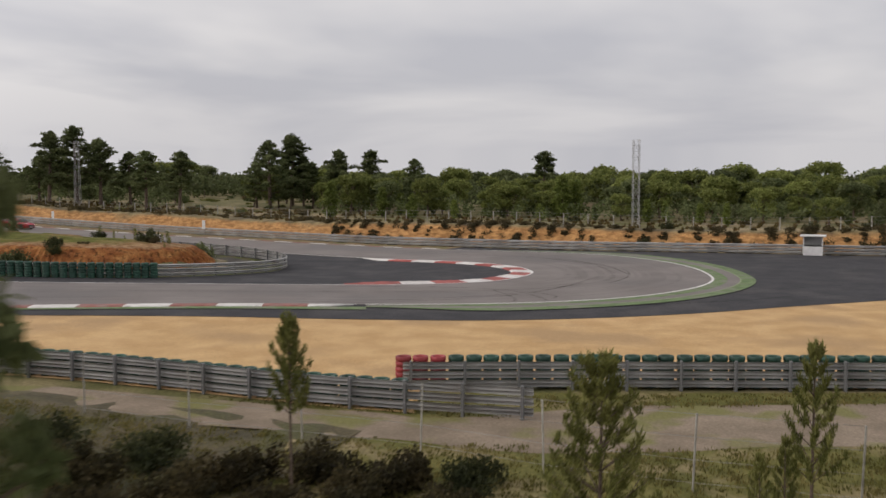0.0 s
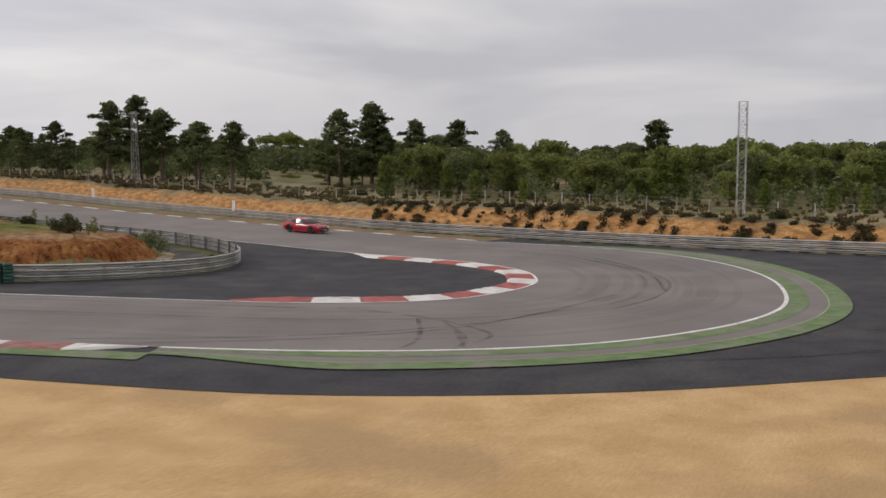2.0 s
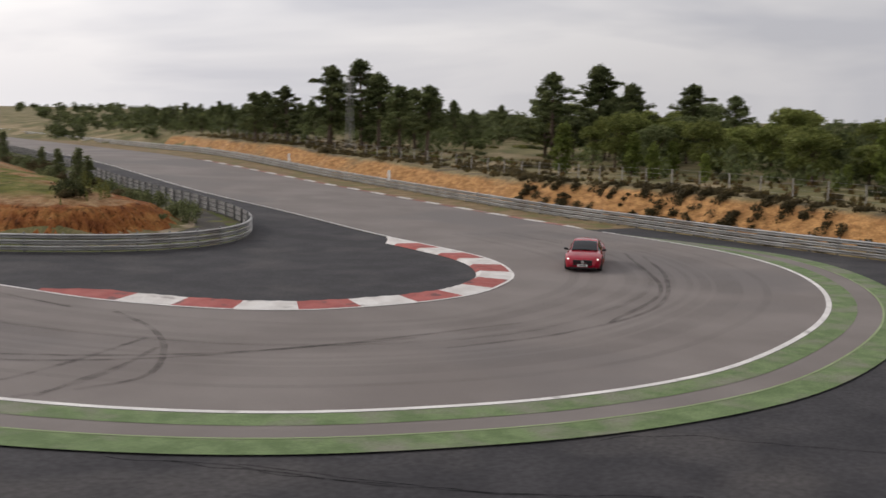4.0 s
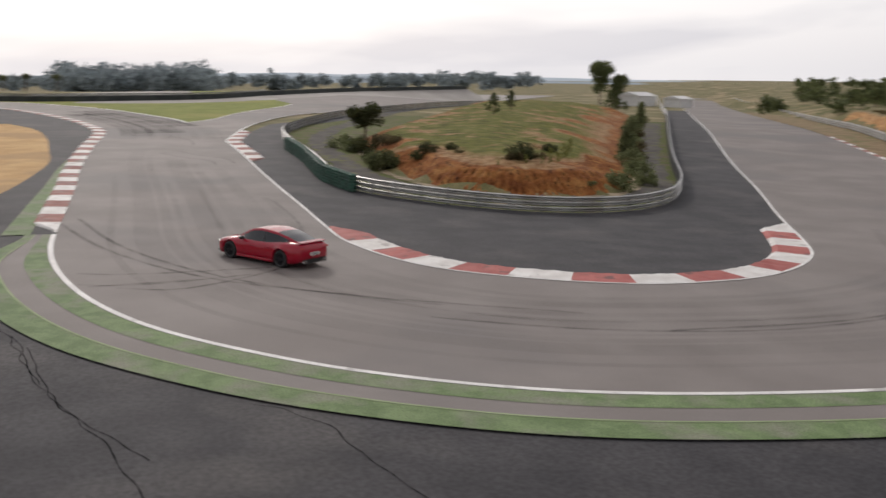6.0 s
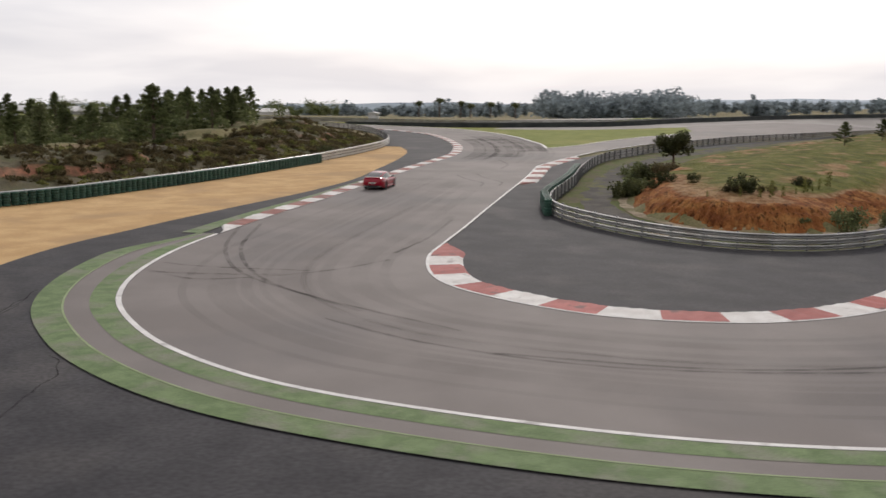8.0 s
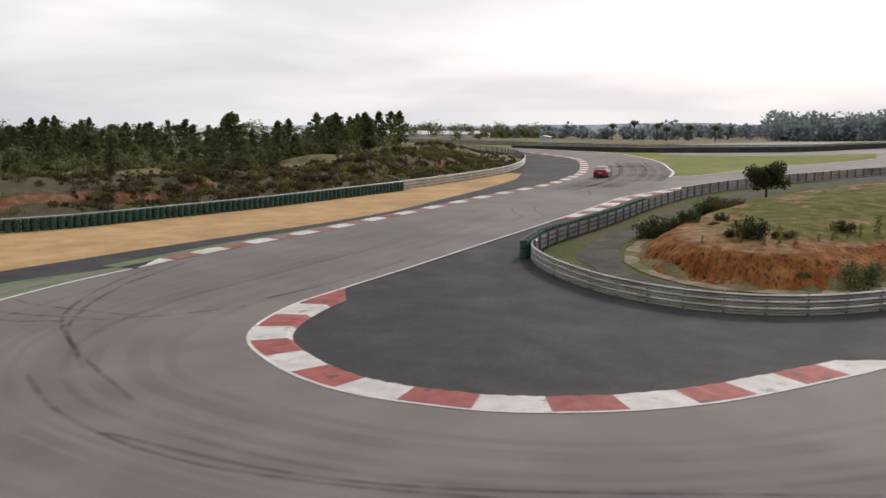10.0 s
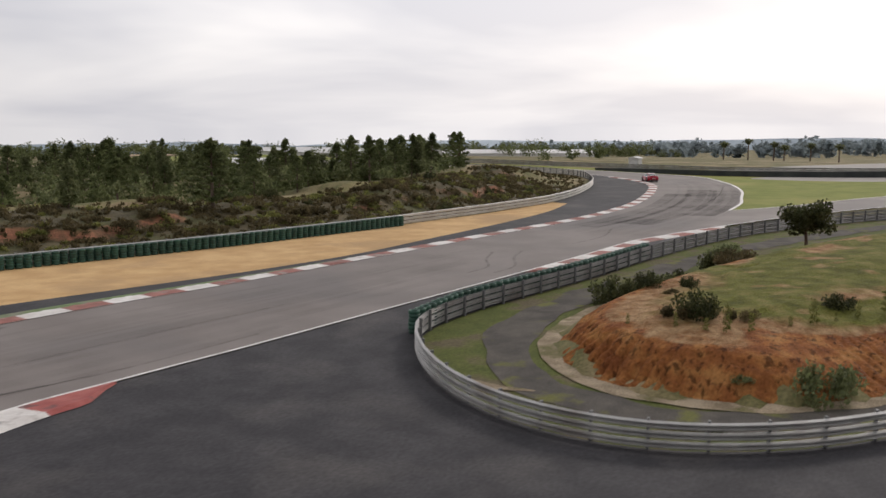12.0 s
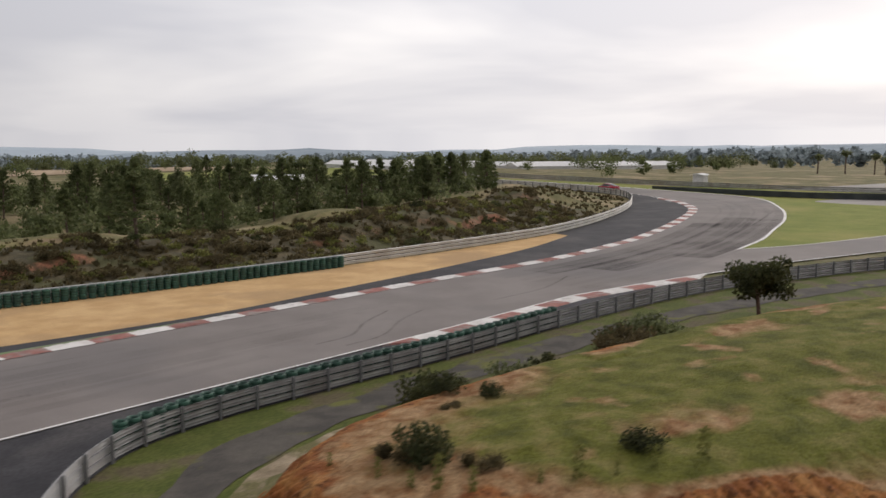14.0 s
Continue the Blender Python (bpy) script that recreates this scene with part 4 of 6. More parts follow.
for k in range(7):
    seg = cut_line(curve(TRACK_OUT, 2.0), lambda p: -150 + 3 * k < p[0] < -62 and p[1] < 70)
    ribbon("tyre_mark", seg, -3 - 1.5 * k, -3.4 - 1.5 * k - 0.4 * (k % 3), 0.056 + 0.0006 * k, FAINT, marks)
STAIN = mark_material("rubbered_patch", (0.05, 0.047, 0.048), 0.3, 0.16)
for k, (o, w, x0, x1) in enumerate(((-1.6, 3.4, -112, -66), (-4.4, 4.2, -120, -70), (-8.0, 3.6, -118, -80))):
    seg = cut_line(curve(TRACK_OUT, 2.0), lambda p: x0 < p[0] < x1 and p[1] < 70)
    ribbon("tyre_mark", seg, o, o - w, 0.0615 + 0.0005 * k, STAIN, marks)
cracks = tagged(new("tarmac_cracks"), "dark sealed cracks in the run-off tarmac", "cracks", kind="structure")
for k, pts in enumerate([[(18.5, 60.5), (15.2, 59.6), (12.2, 58.6)], [(20.9, 65.6), (22, 66.7), (26.2, 68.2), (29.7, 69.5)], [(13.6, 59.2), (18.8, 60.7), (22.5, 62.3), (27.1, 63.8)], [(14.9, 59.8), (17.1, 60.3), (19.4, 61), (24, 63.3)]]):
    c = curve(pts, 0.25)
    c = c + normals(c) * (np.array([noise.noise((x * 0.9, y * 0.9, k)) for x, y in c]) * 0.22)[:, None]
    ribbon("crack", c, -0.02, 0.025, 0.03 + 0.0004 * k, CRACK, cracks)


# ---- masts, boards, fences, hut, far buildings ----
def lattice_mast(x, y, top, w0, w1, label, head=False):
    ob = tagged(new("lattice_mast"), label, "mast", group="lattice masts")
    z0 = height(x, y) - 0.1
    ob.location = (x, y, z0)
    h = top - z0
    n = int(h / 0.7)

    def corner(k, z):
        w = w0 + (w1 - w0) * z / h
        a = math.pi / 4 + k * math.pi / 2
        return Vector((w * 0.7 * math.cos(a), w * 0.7 * math.sin(a), z))

    def rod(bm, a, b, r):
        d = b - a
        bmesh.ops.create_cone(bm, cap_ends=True, segments=5, radius1=r, radius2=r, depth=d.length, matrix=Matrix.Translation((a + b) / 2) @ d.to_track_quat("Z", "Y").to_matrix().to_4x4())
    for k in range(4):
        bm = bmesh.new()
        rod(bm, corner(k, 0), corner(k, h), 0.035)
        part("leg", bm, STEEL, ob)
    for k in range(4):
        bm = bmesh.new()
        for i in range(n):
            za, zb = h * i / n, h * (i + 1) / n
            rod(bm, corner(k + i % 2, za), corner(k + 1 - i % 2, zb), 0.018)
            rod(bm, corner(k, zb), corner(k + 1, zb), 0.014)
        part("bracing", bm, STEEL, ob)
    if head:
        bm = bmesh.new()
        rod(bm, Vector((-0.9, 0, h - 0.3)), Vector((0.9, 0, h - 0.3)), 0.05)
        part("crossarm", bm, STEEL, ob)
    return ob


lattice_mast(25.4, 119.0, 12.9, 0.75, 0.75, "grey steel lattice mast among the pines")
lattice_mast(-58.5, 164.0, 14.6, 0.9, 0.6, "slim grey lattice mast in front of tall pines", True)

WHITE_BOARD = material("weathered_white_panel", (0.58, 0.57, 0.56), (0.68, 0.67, 0.66), 1.5, 0.7, 0.1)
for x, y in ((-30.8, 133.6), (-56.5, 147.6)):
    ob = tagged(new("marker_board"), "white distance board on a post behind the guard rail", "marker board", group="marker boards")
    ob.matrix_world = pose(x, y, height(x, y) - 0.05, 0, 0, -27)
    share("post", box_mesh("post", 0.09, 0.09, 1.6, STEEL), ob, pose(0, 0, 0))
    share("panel", box_mesh("panel", 0.5, 0.06, 1.2, WHITE_BOARD), ob, pose(0, -0.09, 0.95))


def wire_fence(line, spacing, tall, label, xlim, thick=0.10):
    ob = tagged(new("wire_fence"), label, "fence", group="wire fences")
    me = box_mesh("fence_post", thick, thick, tall, CONCRETE, 0.015)
    c = curve(line, 0.5)
    c = c[(c[:, 0] > xlim[0]) & (c[:, 0] < xlim[1])]
    s = np.r_[0, np.cumsum(np.hypot(*np.diff(c, axis=0).T))]
    pts = []
    for u in np.arange(0, s[-1], spacing):
        x, y = np.interp(u, s, c[:, 0]), np.interp(u, s, c[:, 1])
        z = height(x, y)
        pts.append((x, y, z))
        share("fence_post", me, ob, pose(x, y, z - 0.06, random.uniform(-2, 2), random.uniform(-2, 2), random.uniform(0, 90)))
    for k in range(4):
        v, f = [], []
        for x, y, z in pts:
            zz = z + 0.25 + k * (tall - 0.35) / 3
            v += [(x, y, zz), (x, y, zz + 0.012), (x + 0.008, y + 0.008, zz + 0.006)]
        for i in range(len(pts) - 1):
            for j in range(3):
                f.append((3 * i + j, 3 * i + (j + 1) % 3, 3 * i + 3 + (j + 1) % 3, 3 * i + 3 + j))
        link_mesh("wire", v, f, STEEL, ob)
    return ob


CONCRETE = material("concrete", (0.30, 0.28, 0.25), (0.40, 0.38, 0.34), 2.0, 0.9, 0.3, 20, by_object=0.15)
rn = curve(RAIL_NORTH, 2.0)
wire_fence((rn + normals(rn) * 10.2)[::4], 3.2, 1.55, "concrete post and wire fence along the top of the bank", (-100, 88))
wire_fence([(-12, 31), (-1.7, 27.3), (1.6, 25.2), (5.3, 23.4), (12, 21)], 3.9, 2.1, "thin post and wire fence beside the dirt road", (-20, 15), 0.05)

hut = tagged(new("marshal_hut"), "small white marshal hut with an open front and a flat roof", "hut")
hut.matrix_world = pose(39.0, 97.9, level(39.0, 97.9) - 0.02, 0, 0, -22)
for name, w, d, h, x, y, z in (("front_wall", 1.9, 0.12, 0.95, 0, -0.72, 0), ("back_wall", 1.9, 0.12, 1.95, 0, 0.72, 0), ("side_wall", 0.12, 1.32, 1.95, -0.89, 0, 0), ("side_wall", 0.12, 1.32, 1.95, 0.89, 0, 0), ("front_post", 0.12, 0.12, 1.0, -0.89, -0.72, 0.952), ("front_post", 0.12, 0.12, 1.0, 0.89, -0.72, 0.952), ("roof", 2.5, 2.1, 0.13, 0, 0, 1.952)):
    share(name, box_mesh(name, w, d, h, WHITE_BOARD, 0.012), hut, pose(x, y, z))


def shed(x, y, w, d, h, rz, label, windows=0):
    ob = tagged(new("building"), label, "building", group="far buildings")
    ob.matrix_world = pose(x, y, height(x, y) - 0.3, 0, 0, rz)
    share("wall", box_mesh("wall", w, d, h, WHITE_BOARD, 0.05), ob, pose(0, 0, 0))
    bm = bmesh.new()
    v = [bm.verts.new(q) for q in ((-w / 2 - .4, -d / 2 - .4, h), (w / 2 + .4, -d / 2 - .4, h), (w / 2 + .4, d / 2 + .4, h), (-w / 2 - .4, d / 2 + .4, h), (-w / 2 - .4, 0, h + d * 0.16), (w / 2 + .4, 0, h + d * 0.16))]
    for q in ((0, 1, 5, 4), (2, 3, 4, 5), (0, 4, 3), (1, 2, 5), (3, 2, 1, 0)):
        bm.faces.new([v[i] for i in q])
    part("roof", bm, WHITE_BOARD, ob)
    wm = box_mesh("window", 1.6, 0.1, 1.4, material("dark_pane", (0.04, 0.045, 0.05), (0.06, 0.06, 0.07), 1, 0.2, 0), 0.0)
    for k in range(windows):
        share("window", wm, ob, pose(-w / 2 + (k + 0.5) * w / windows, -d / 2, h * 0.5))
    return ob


shed(-256, 206, 10, 8, 3.6, -60, "white two-storey paddock building behind trees", 4)
shed(-243, 214, 7, 6, 3.0, -60, "white paddock building beside the straight", 3)
for x, y, w, rz in ((-191, -104, 38, 101), (-206, -104, 40, 101), (-222, -100, 44, 103), (-245, -68, 58, 159), (-262, -84, 60, 159), (-125, -61, 16, 150)):
    shed(x, y, w, 7, 1.3, rz, "long low white plastic tunnel across the fields")
FIELD_TAN = material("ploughed_tan_field", (0.30, 0.22, 0.14), (0.40, 0.30, 0.20), 0.08, 0.95, 0.3, 1.5, grain=0.1)
drape("field", [(-95, -150), (-178, -140), (-195, -190), (-110, -215)], 0.2, FIELD_TAN, "bare tan field below the woods", 12, category="field")
drape("field", [(-240, -100), (-300, -70), (-380, -110), (-300, -160)], 0.2, FIELD_TAN, "bare tan field beyond the plastic tunnels", 14, category="field")
drape("field", [(-110, -76), (-172, -68), (-188, -122), (-122, -132)], 0.2, LAWN, "green field between the woods", 12, category="field")
shed(-176.5, 8, 2.2, 2.2, 2.4, 5, "small white box beside the far guard rail")


DARK_RUBBER = material("weathered_dark_rubber", (0.035, 0.04, 0.04), (0.06, 0.065, 0.06), 0.5, 0.85, 0.1)


def far_barrier():
    """Dark tyre-faced barrier on a low graded rise beyond the infield."""
    c = curve([(-163, 6), (-158, 40), (-160, 66), (-182, 80), (-222, 106), (-250, 146)], 4.0)
    n = normals(c)
    tops = np.interp(c[:, 1], [6, 40, 66, 80, 106, 146], [3.3, 3.9, 4.8, 5.5, 6.4, 7.6])
    if n[0][0] < 0:
        n = -n
    v, f, wv, wf = [], [], [], []
    for i, (x, y) in enumerate(c):
        for off, z in ((16, None), (7, 0.35), (0.4, 1.0), (-3, 0.9), (-14, None)):
            px, py = x + n[i][0] * off, y + n[i][1] * off
            g = height(px, py)
            v.append((px, py, g - 0.05 if z is None else g + z * max(0.05, tops[i] - 1.0 - g)))
        for off, z in ((0.3, -1.15), (0.3, 0), (-0.3, 0), (-0.3, -1.15)):
            wv.append((x + n[i][0] * off, y + n[i][1] * off, tops[i] + z))
    for i in range(len(c) - 1):
        f += [(5 * i + k, 5 * i + k + 1, 5 * i + k + 6, 5 * i + k + 5) for k in range(4)]
        wf += [(4 * i + k, 4 * i + (k + 1) % 4, 4 * i + 4 + (k + 1) % 4, 4 * i + 4 + k) for k in range(4)]
    tagged(link_mesh("embankment", v, f, PALE_ASPHALT, None, True), "pale graded rise beyond the infield", "embankment", kind="structure")
    tagged(link_mesh("tyre_barrier", wv, wf, DARK_RUBBER), "long dark tyre-faced barrier beyond the infield", "tyre barrier", group="tyre barriers")


far_barrier()


# ---- vegetation ----
def leaf_material(name, a, b, by_object=0.22, rough=0.7):
    m = material(name, a, b, 0.9, rough, 0.0, 9, grain=0.25, by_object=by_object, by_island=0.35)
    p = m.node_tree.nodes["Principled BSDF"]
    p.inputs["Specular IOR Level"].default_value = 0.2
    n, l = m.node_tree.nodes, m.node_tree.links
    tr, mx = n.new("ShaderNodeBsdfTranslucent"), n.new("ShaderNodeMixShader")
    mx.inputs["Fac"].default_value = 0.45
    l.new(p.inputs["Base Color"].links[0].from_socket, tr.inputs["Color"])
    l.new(p.outputs[0], mx.inputs[1]), l.new(tr.outputs[0], mx.inputs[2]), l.new(mx.outputs[0], n["Material Output"].inputs[0])
    return m


PINE = leaf_material("pine_needles", (0.085, 0.105, 0.042), (0.15, 0.168, 0.07))
STONE_PINE = leaf_material("stone_pine_needles", (0.14, 0.165, 0.044), (0.24, 0.262, 0.078))
BRIGHT = leaf_material("young_bright_foliage", (0.12, 0.155, 0.032), (0.20, 0.235, 0.06))
OLIVE = leaf_material("grey_green_foliage", (0.105, 0.122, 0.052), (0.185, 0.200, 0.095))
SCRUB = leaf_material("brown_green_scrub", (0.072, 0.060, 0.028), (0.135, 0.105, 0.052))
DRY = leaf_material("dry_grass_blades", (0.17, 0.11, 0.045), (0.115, 0.095, 0.03))
OAK = leaf_material("holm_oak_leaves", (0.042, 0.050, 0.020), (0.085, 0.088, 0.036))
BARK = material("pine_bark", (0.09, 0.065, 0.05), (0.16, 0.12, 0.09), 6, 0.95, 0.8, 30, grain=0.3)


def leaf_cloud(name, blobs, size, mat, seed, long=1.0, up=0.0, slim=0.42):
    """Many small leaf quads scattered through ellipsoid clumps. blobs: centre, radii, count."""
    rng = np.random.default_rng(seed)
    C, Q = [], []
    for c, r, n in blobs:
        d = rng.normal(size=(n, 3))
        d /= np.linalg.norm(d, axis=1)[:, None]
        rad = rng.random(n)[:, None] ** 0.45
        C.append(np.array(c) + d * rad * np.array(r))
        Q.append(d)
    C, D = np.vstack(C), np.vstack(Q)
    n = len(C)
    u = rng.normal(size=(n, 3)) * (1 - up * 0.7) + D * 0.5 + np.array([0, 0, up])
    u /= np.linalg.norm(u, axis=1)[:, None]
    w = np.cross(u, rng.normal(size=(n, 3)))
    w /= np.linalg.norm(w, axis=1)[:, None]
    s = size * rng.uniform(0.6, 1.35, n)[:, None]
    V = np.empty((n, 4, 3))
    V[:, 0], V[:, 1], V[:, 2], V[:, 3] = C - u * s * long * 0.5, C + w * s * slim, C + u * s * long * 0.6, C - w * s * slim
    me = bpy.data.meshes.new(name)
    me.vertices.add(4 * n)
    me.vertices.foreach_set("co", V.ravel())
    me.loops.add(4 * n)
    me.loops.foreach_set("vertex_index", np.arange(4 * n))
    me.polygons.add(n)
    me.polygons.foreach_set("loop_start", np.arange(0, 4 * n, 4))
    me.update(calc_edges=True)
    me.materials.append(mat)
    return me


def limbs_mesh(name, segs):
    """Tapered round limbs: start, end, start radius, end radius."""
    v, f = [], []
    for a, b, ra, rb in segs:
        a, b = Vector(a), Vector(b)
        q = (b - a).to_track_quat("Z", "Y")
        o = len(v)
        for p, r in ((a, ra), (b, rb)):
            for k in range(7):
                t = 2 * math.pi * k / 7
                v.append(p + q @ Vector((r * math.cos(t), r * math.sin(t), 0)))
        for k in range(7):
            f.append((o + k, o + (k + 1) % 7, o + 7 + (k + 1) % 7, o + 7 + k))
    me = bpy.data.meshes.new(name)
    me.from_pydata([tuple(q) for q in v], [], f)
    me.materials.append(BARK)
    me.polygons.foreach_set("use_smooth", [True] * len(f))
    return me


def tree(name, label, trunk, crown, category="tree"):
    ob = tagged(new(name), label, category, group="trees")
    share("trunk", trunk, ob, Matrix())
    share("crown", crown, ob, Matrix())
    return ob


def tall_pine(seed, bare=2.2, broad=2.3, ragged=0.45):
    """Pine with an irregular crown: boughs of uneven reach, each ending in small ragged tufts of needles."""
    rng = random.Random(seed)
    lean = rng.uniform(-.3, .3)
    segs, blobs = [((0, 0, -0.3), (lean, 0, 5), 0.22, 0.16), ((lean, 0, 5), (lean * 0.6, 0.1, 9.8), 0.16, 0.04)], []
    for k in range(26):
        f = k / 25
        z = bare + (9.5 - bare) * f ** 0.92
        reach = (broad * (1 - f ** 1.7) * (0.55 + 0.45 * math.sin(min(1, f * 3.2) * 1.57)) + 0.3) * rng.uniform(1 - ragged, 1 + ragged * 0.6)
        a = k * 2.4 + rng.uniform(-.6, .6)
        e = Vector((lean * 0.8 + reach * math.cos(a), reach * math.sin(a), z + 0.25 + 0.12 * reach))
        segs.append(((lean * 0.8, 0, z - 0.25), tuple(e), 0.045, 0.015))
        for j in range(3):
            q = 0.45 + 0.28 * j
            c = (lean * 0.8 + (e.x - lean * 0.8) * q + rng.uniform(-.3, .3), e.y * q + rng.uniform(-.3, .3), z + (e.z - z) * q + rng.uniform(-.1, .3))
            w = rng.uniform(0.42, 0.72)
            blobs.append((c, (w, w, w * 0.62), 58))
    blobs.append(((lean * 0.6, 0.1, 9.75), (0.4, 0.4, 0.8), 130))
    return limbs_mesh("trunk", segs), leaf_cloud("crown", blobs, 0.27, PINE, seed, long=1.5, up=0.3, slim=0.3)


def round_pine(seed, mat, squash=1.0):
    rng = random.Random(seed)
    segs, blobs = [((0, 0, -0.3), (0.1, 0, 2.6), 0.17, 0.12)], []
    for k in range(17):
        a, r = k * 2.4, 2.1 * math.sqrt(k / 17)
        z = 4.0 + 2.0 * squash * math.sqrt(max(0, 1 - (r / 2.5) ** 2)) + rng.uniform(-.35, .3)
        e = (r * math.cos(a), r * math.sin(a), z - 0.4)
        blobs.append((e, (rng.uniform(0.7, 1.05), rng.uniform(0.7, 1.05), rng.uniform(0.6, 0.85)), 150))
        if k % 3 == 0:
            segs.append(((0.1, 0, 2.4), (e[0] * .8, e[1] * .8, z - 0.8), 0.07, 0.02))
    for k in range(9):
        a = k * 2.4 + rng.uniform(-.5, .5)
        r = rng.uniform(0.9, 1.7)
        blobs.append(((r * math.cos(a), r * math.sin(a), rng.uniform(1.7, 3.7)), (0.85, 0.85, 0.7), 110))
    blobs.append(((0, 0, 2.9), (1.4, 1.4, 1.1), 180))
    return limbs_mesh("trunk", segs), leaf_cloud("crown", blobs, 0.27, mat, seed, long=1.3, slim=0.36)


def upright(seed, mat):
    rng = random.Random(seed)
    segs, blobs = [((0, 0, -0.2), (0, 0.05, 3.6), 0.09, 0.02)], []
    for k in range(14):
        z = 0.6 + 3.6 * k / 13
        r = (1.0 - abs(k / 13 - 0.35) * 1.25) * 0.95
        a = k * 2.4
        blobs.append(((r * .6 * math.cos(a), r * .6 * math.sin(a), z + rng.uniform(-.2, .2)), (0.5, 0.5, 0.5), 120))
    return limbs_mesh("trunk", segs), leaf_cloud("crown", blobs, 0.19, mat, seed, long=1.3)


def young_pine(seed, tall=3.4, reach=0.9, low=0.28, arms=5):
    """Young pine: a thin bare stem, whorls of upswept arms clad in needles towards their tips, a tall leader."""
    rng = random.Random(seed)
    segs = [((0, 0, -0.2), (0.03, 0, tall * 0.5), 0.05, 0.032), ((0.03, 0, tall * 0.5), (0.05, 0, tall), 0.032, 0.01)]
    blobs = [((0.05, 0, tall - 0.35 + 0.16 * k), (0.07, 0.07, 0.12), 26) for k in range(3)]
    for k in range(8):
        f = k / 7
        z = tall * (low + (0.90 - low) * f)
        for j in range(arms):
            a = j * 6.283 / arms + k * 0.8 + rng.uniform(-.35, .35)
            r = reach * (0.55 + 0.6 * math.sin(min(1.0, 0.35 + f) * 2.2)) * (1 - 0.72 * f) * rng.uniform(0.7, 1.15)
            e = Vector((r * math.cos(a), r * math.sin(a), z + 0.75 * r + 0.10))
            segs.append(((0.03, 0, z), tuple(e), 0.016, 0.006))
            for q in (0.5, 0.66, 0.82, 1.0):
                blobs.append(((e.x * q, e.y * q, z + (e.z - z) * q * q + 0.06), (0.085, 0.085, 0.13), 24))
    return limbs_mesh("trunk", segs), leaf_cloud("crown", blobs, 0.115, OLIVE_PINE, seed, long=1.7, up=0.9, slim=0.13)


OLIVE_PINE = leaf_material("young_pine_needles", (0.125, 0.135, 0.036), (0.225, 0.22, 0.07), 0.12)


def shrub(seed, mat, spread=1.0, tall=0.7, count=1300, size=0.085):
    rng = random.Random(seed)
    blobs = []
    for k in range(16):
        a, r = rng.uniform(0, 6.28), spread * 0.7 * math.sqrt(rng.random())
        w = spread * rng.uniform(0.22, 0.4)
        blobs.append(((r * math.cos(a), r * math.sin(a), tall * rng.uniform(.2, .75) * (1 - 0.4 * r / spread)), (w, w, tall * 0.34), count // 16))
    return leaf_cloud("foliage", blobs, size, mat, seed, long=1.2, up=0.3)


PINES = [tree("pine_tree", "tall dark green pine with an open ragged crown", *tall_pine(*q)) for q in ((11, 2.0, 2.4, 0.5), (12, 1.4, 2.7, 0.35), (13, 3.6, 2.0, 0.6), (14, 2.8, 2.2, 0.55))]
ROUND = [tree("stone_pine", "rounded mid-green stone pine on heath ground", *round_pine(s, m, q)) for s, m, q in ((21, STONE_PINE, 1.0), (22, STONE_PINE, 0.8), (23, PINE, 1.1), (24, STONE_PINE, 1.2))]
FLAT = [tree("stone_pine", "dark umbrella-shaped stone pine", *round_pine(31, PINE, 0.45))]
YOUNG = [tree("young_tree", "slender yellow-green young tree on the bank", *upright(s, BRIGHT)) for s in (41, 42)]
GREY = [tree("young_tree", "grey-green young eucalyptus behind the bank", *upright(s, OLIVE)) for s in (44, 45, 46)]
used = set()


def plant(protos, x, y, size, z=None, wide=1.0):
    """size: scale of the prototype; the first use of a prototype moves it, later ones copy it."""
    p = random.choice(protos)
    z = height(x, y) if z is None else z
    s = Matrix.Diagonal((size * wide, size * wide, size, 1))
    m = pose(x, y, z - 0.05, random.uniform(-2, 2), random.uniform(-2, 2), random.uniform(0, 360)) @ s
    if p.name in used:
        p = copy_thing(p, m)
        p.scale = (size * wide, size * wide, size)
    else:
        used.add(p.name)
        p.matrix_basis = m
    return p


def plant_top(protos, proto_height, x, y, top, wide=1.0):
    z = height(x, y)
    return plant(protos, x, y, max(0.25, (top - z) / proto_height), z, wide)


# tall pines along the entry straight
for x, y, top in ((-78, 165, 12.3), (-73, 167, 13.4), (-64, 166, 16.3), (-60.8, 170.4, 17.4), (-56, 168, 15.2), (-45.3, 157.5, 12.8), (-39.4, 155, 12.7), (-27, 168, 14.8), (-24.6, 178, 16.4), (-16, 166, 10.8), (-9.7, 176, 13.4), (-2, 167, 11.6), (20, 166, 12.9), (-92, 183, 13.2), (-85, 178, 12.0), (-100, 190, 11.5), (-68, 172, 12.5), (-30, 172, 11.5), (-52, 172, 13)):
    plant_top(PINES, 10.3, x, y, top, 1.4)
for x, y, top in ((-14.4, 142.6, 8.1), (-6.8, 143.8, 7.0), (-2.2, 137, 6.2), (3.6, 134.6, 5.3), (15.5, 131.5, 4.4), (22.5, 130.9, 4.8), (31.7, 129.4, 5.2), (19, 137, 9.0), (21, 138, 8.2)):
    plant_top(YOUNG, 4.5, x, y, top, 1.1)
for x, y, top in ((11.1, 141.7, 8.5), (21.4, 146, 8.8), (29, 165, 9.8), (36, 174, 9.8), (49, 145.5, 7.7), (43.6, 152, 6.9), (0, 146.4, 8.5), (-11, 155, 9.4), (4.8, 166.7, 10.7), (55, 138, 7), (62, 145, 7.4), (35, 138, 6.5), (27, 141, 7.2), (70, 150, 7.5), (80, 140, 7)):
    plant_top(ROUND, 6.6, x, y, top)
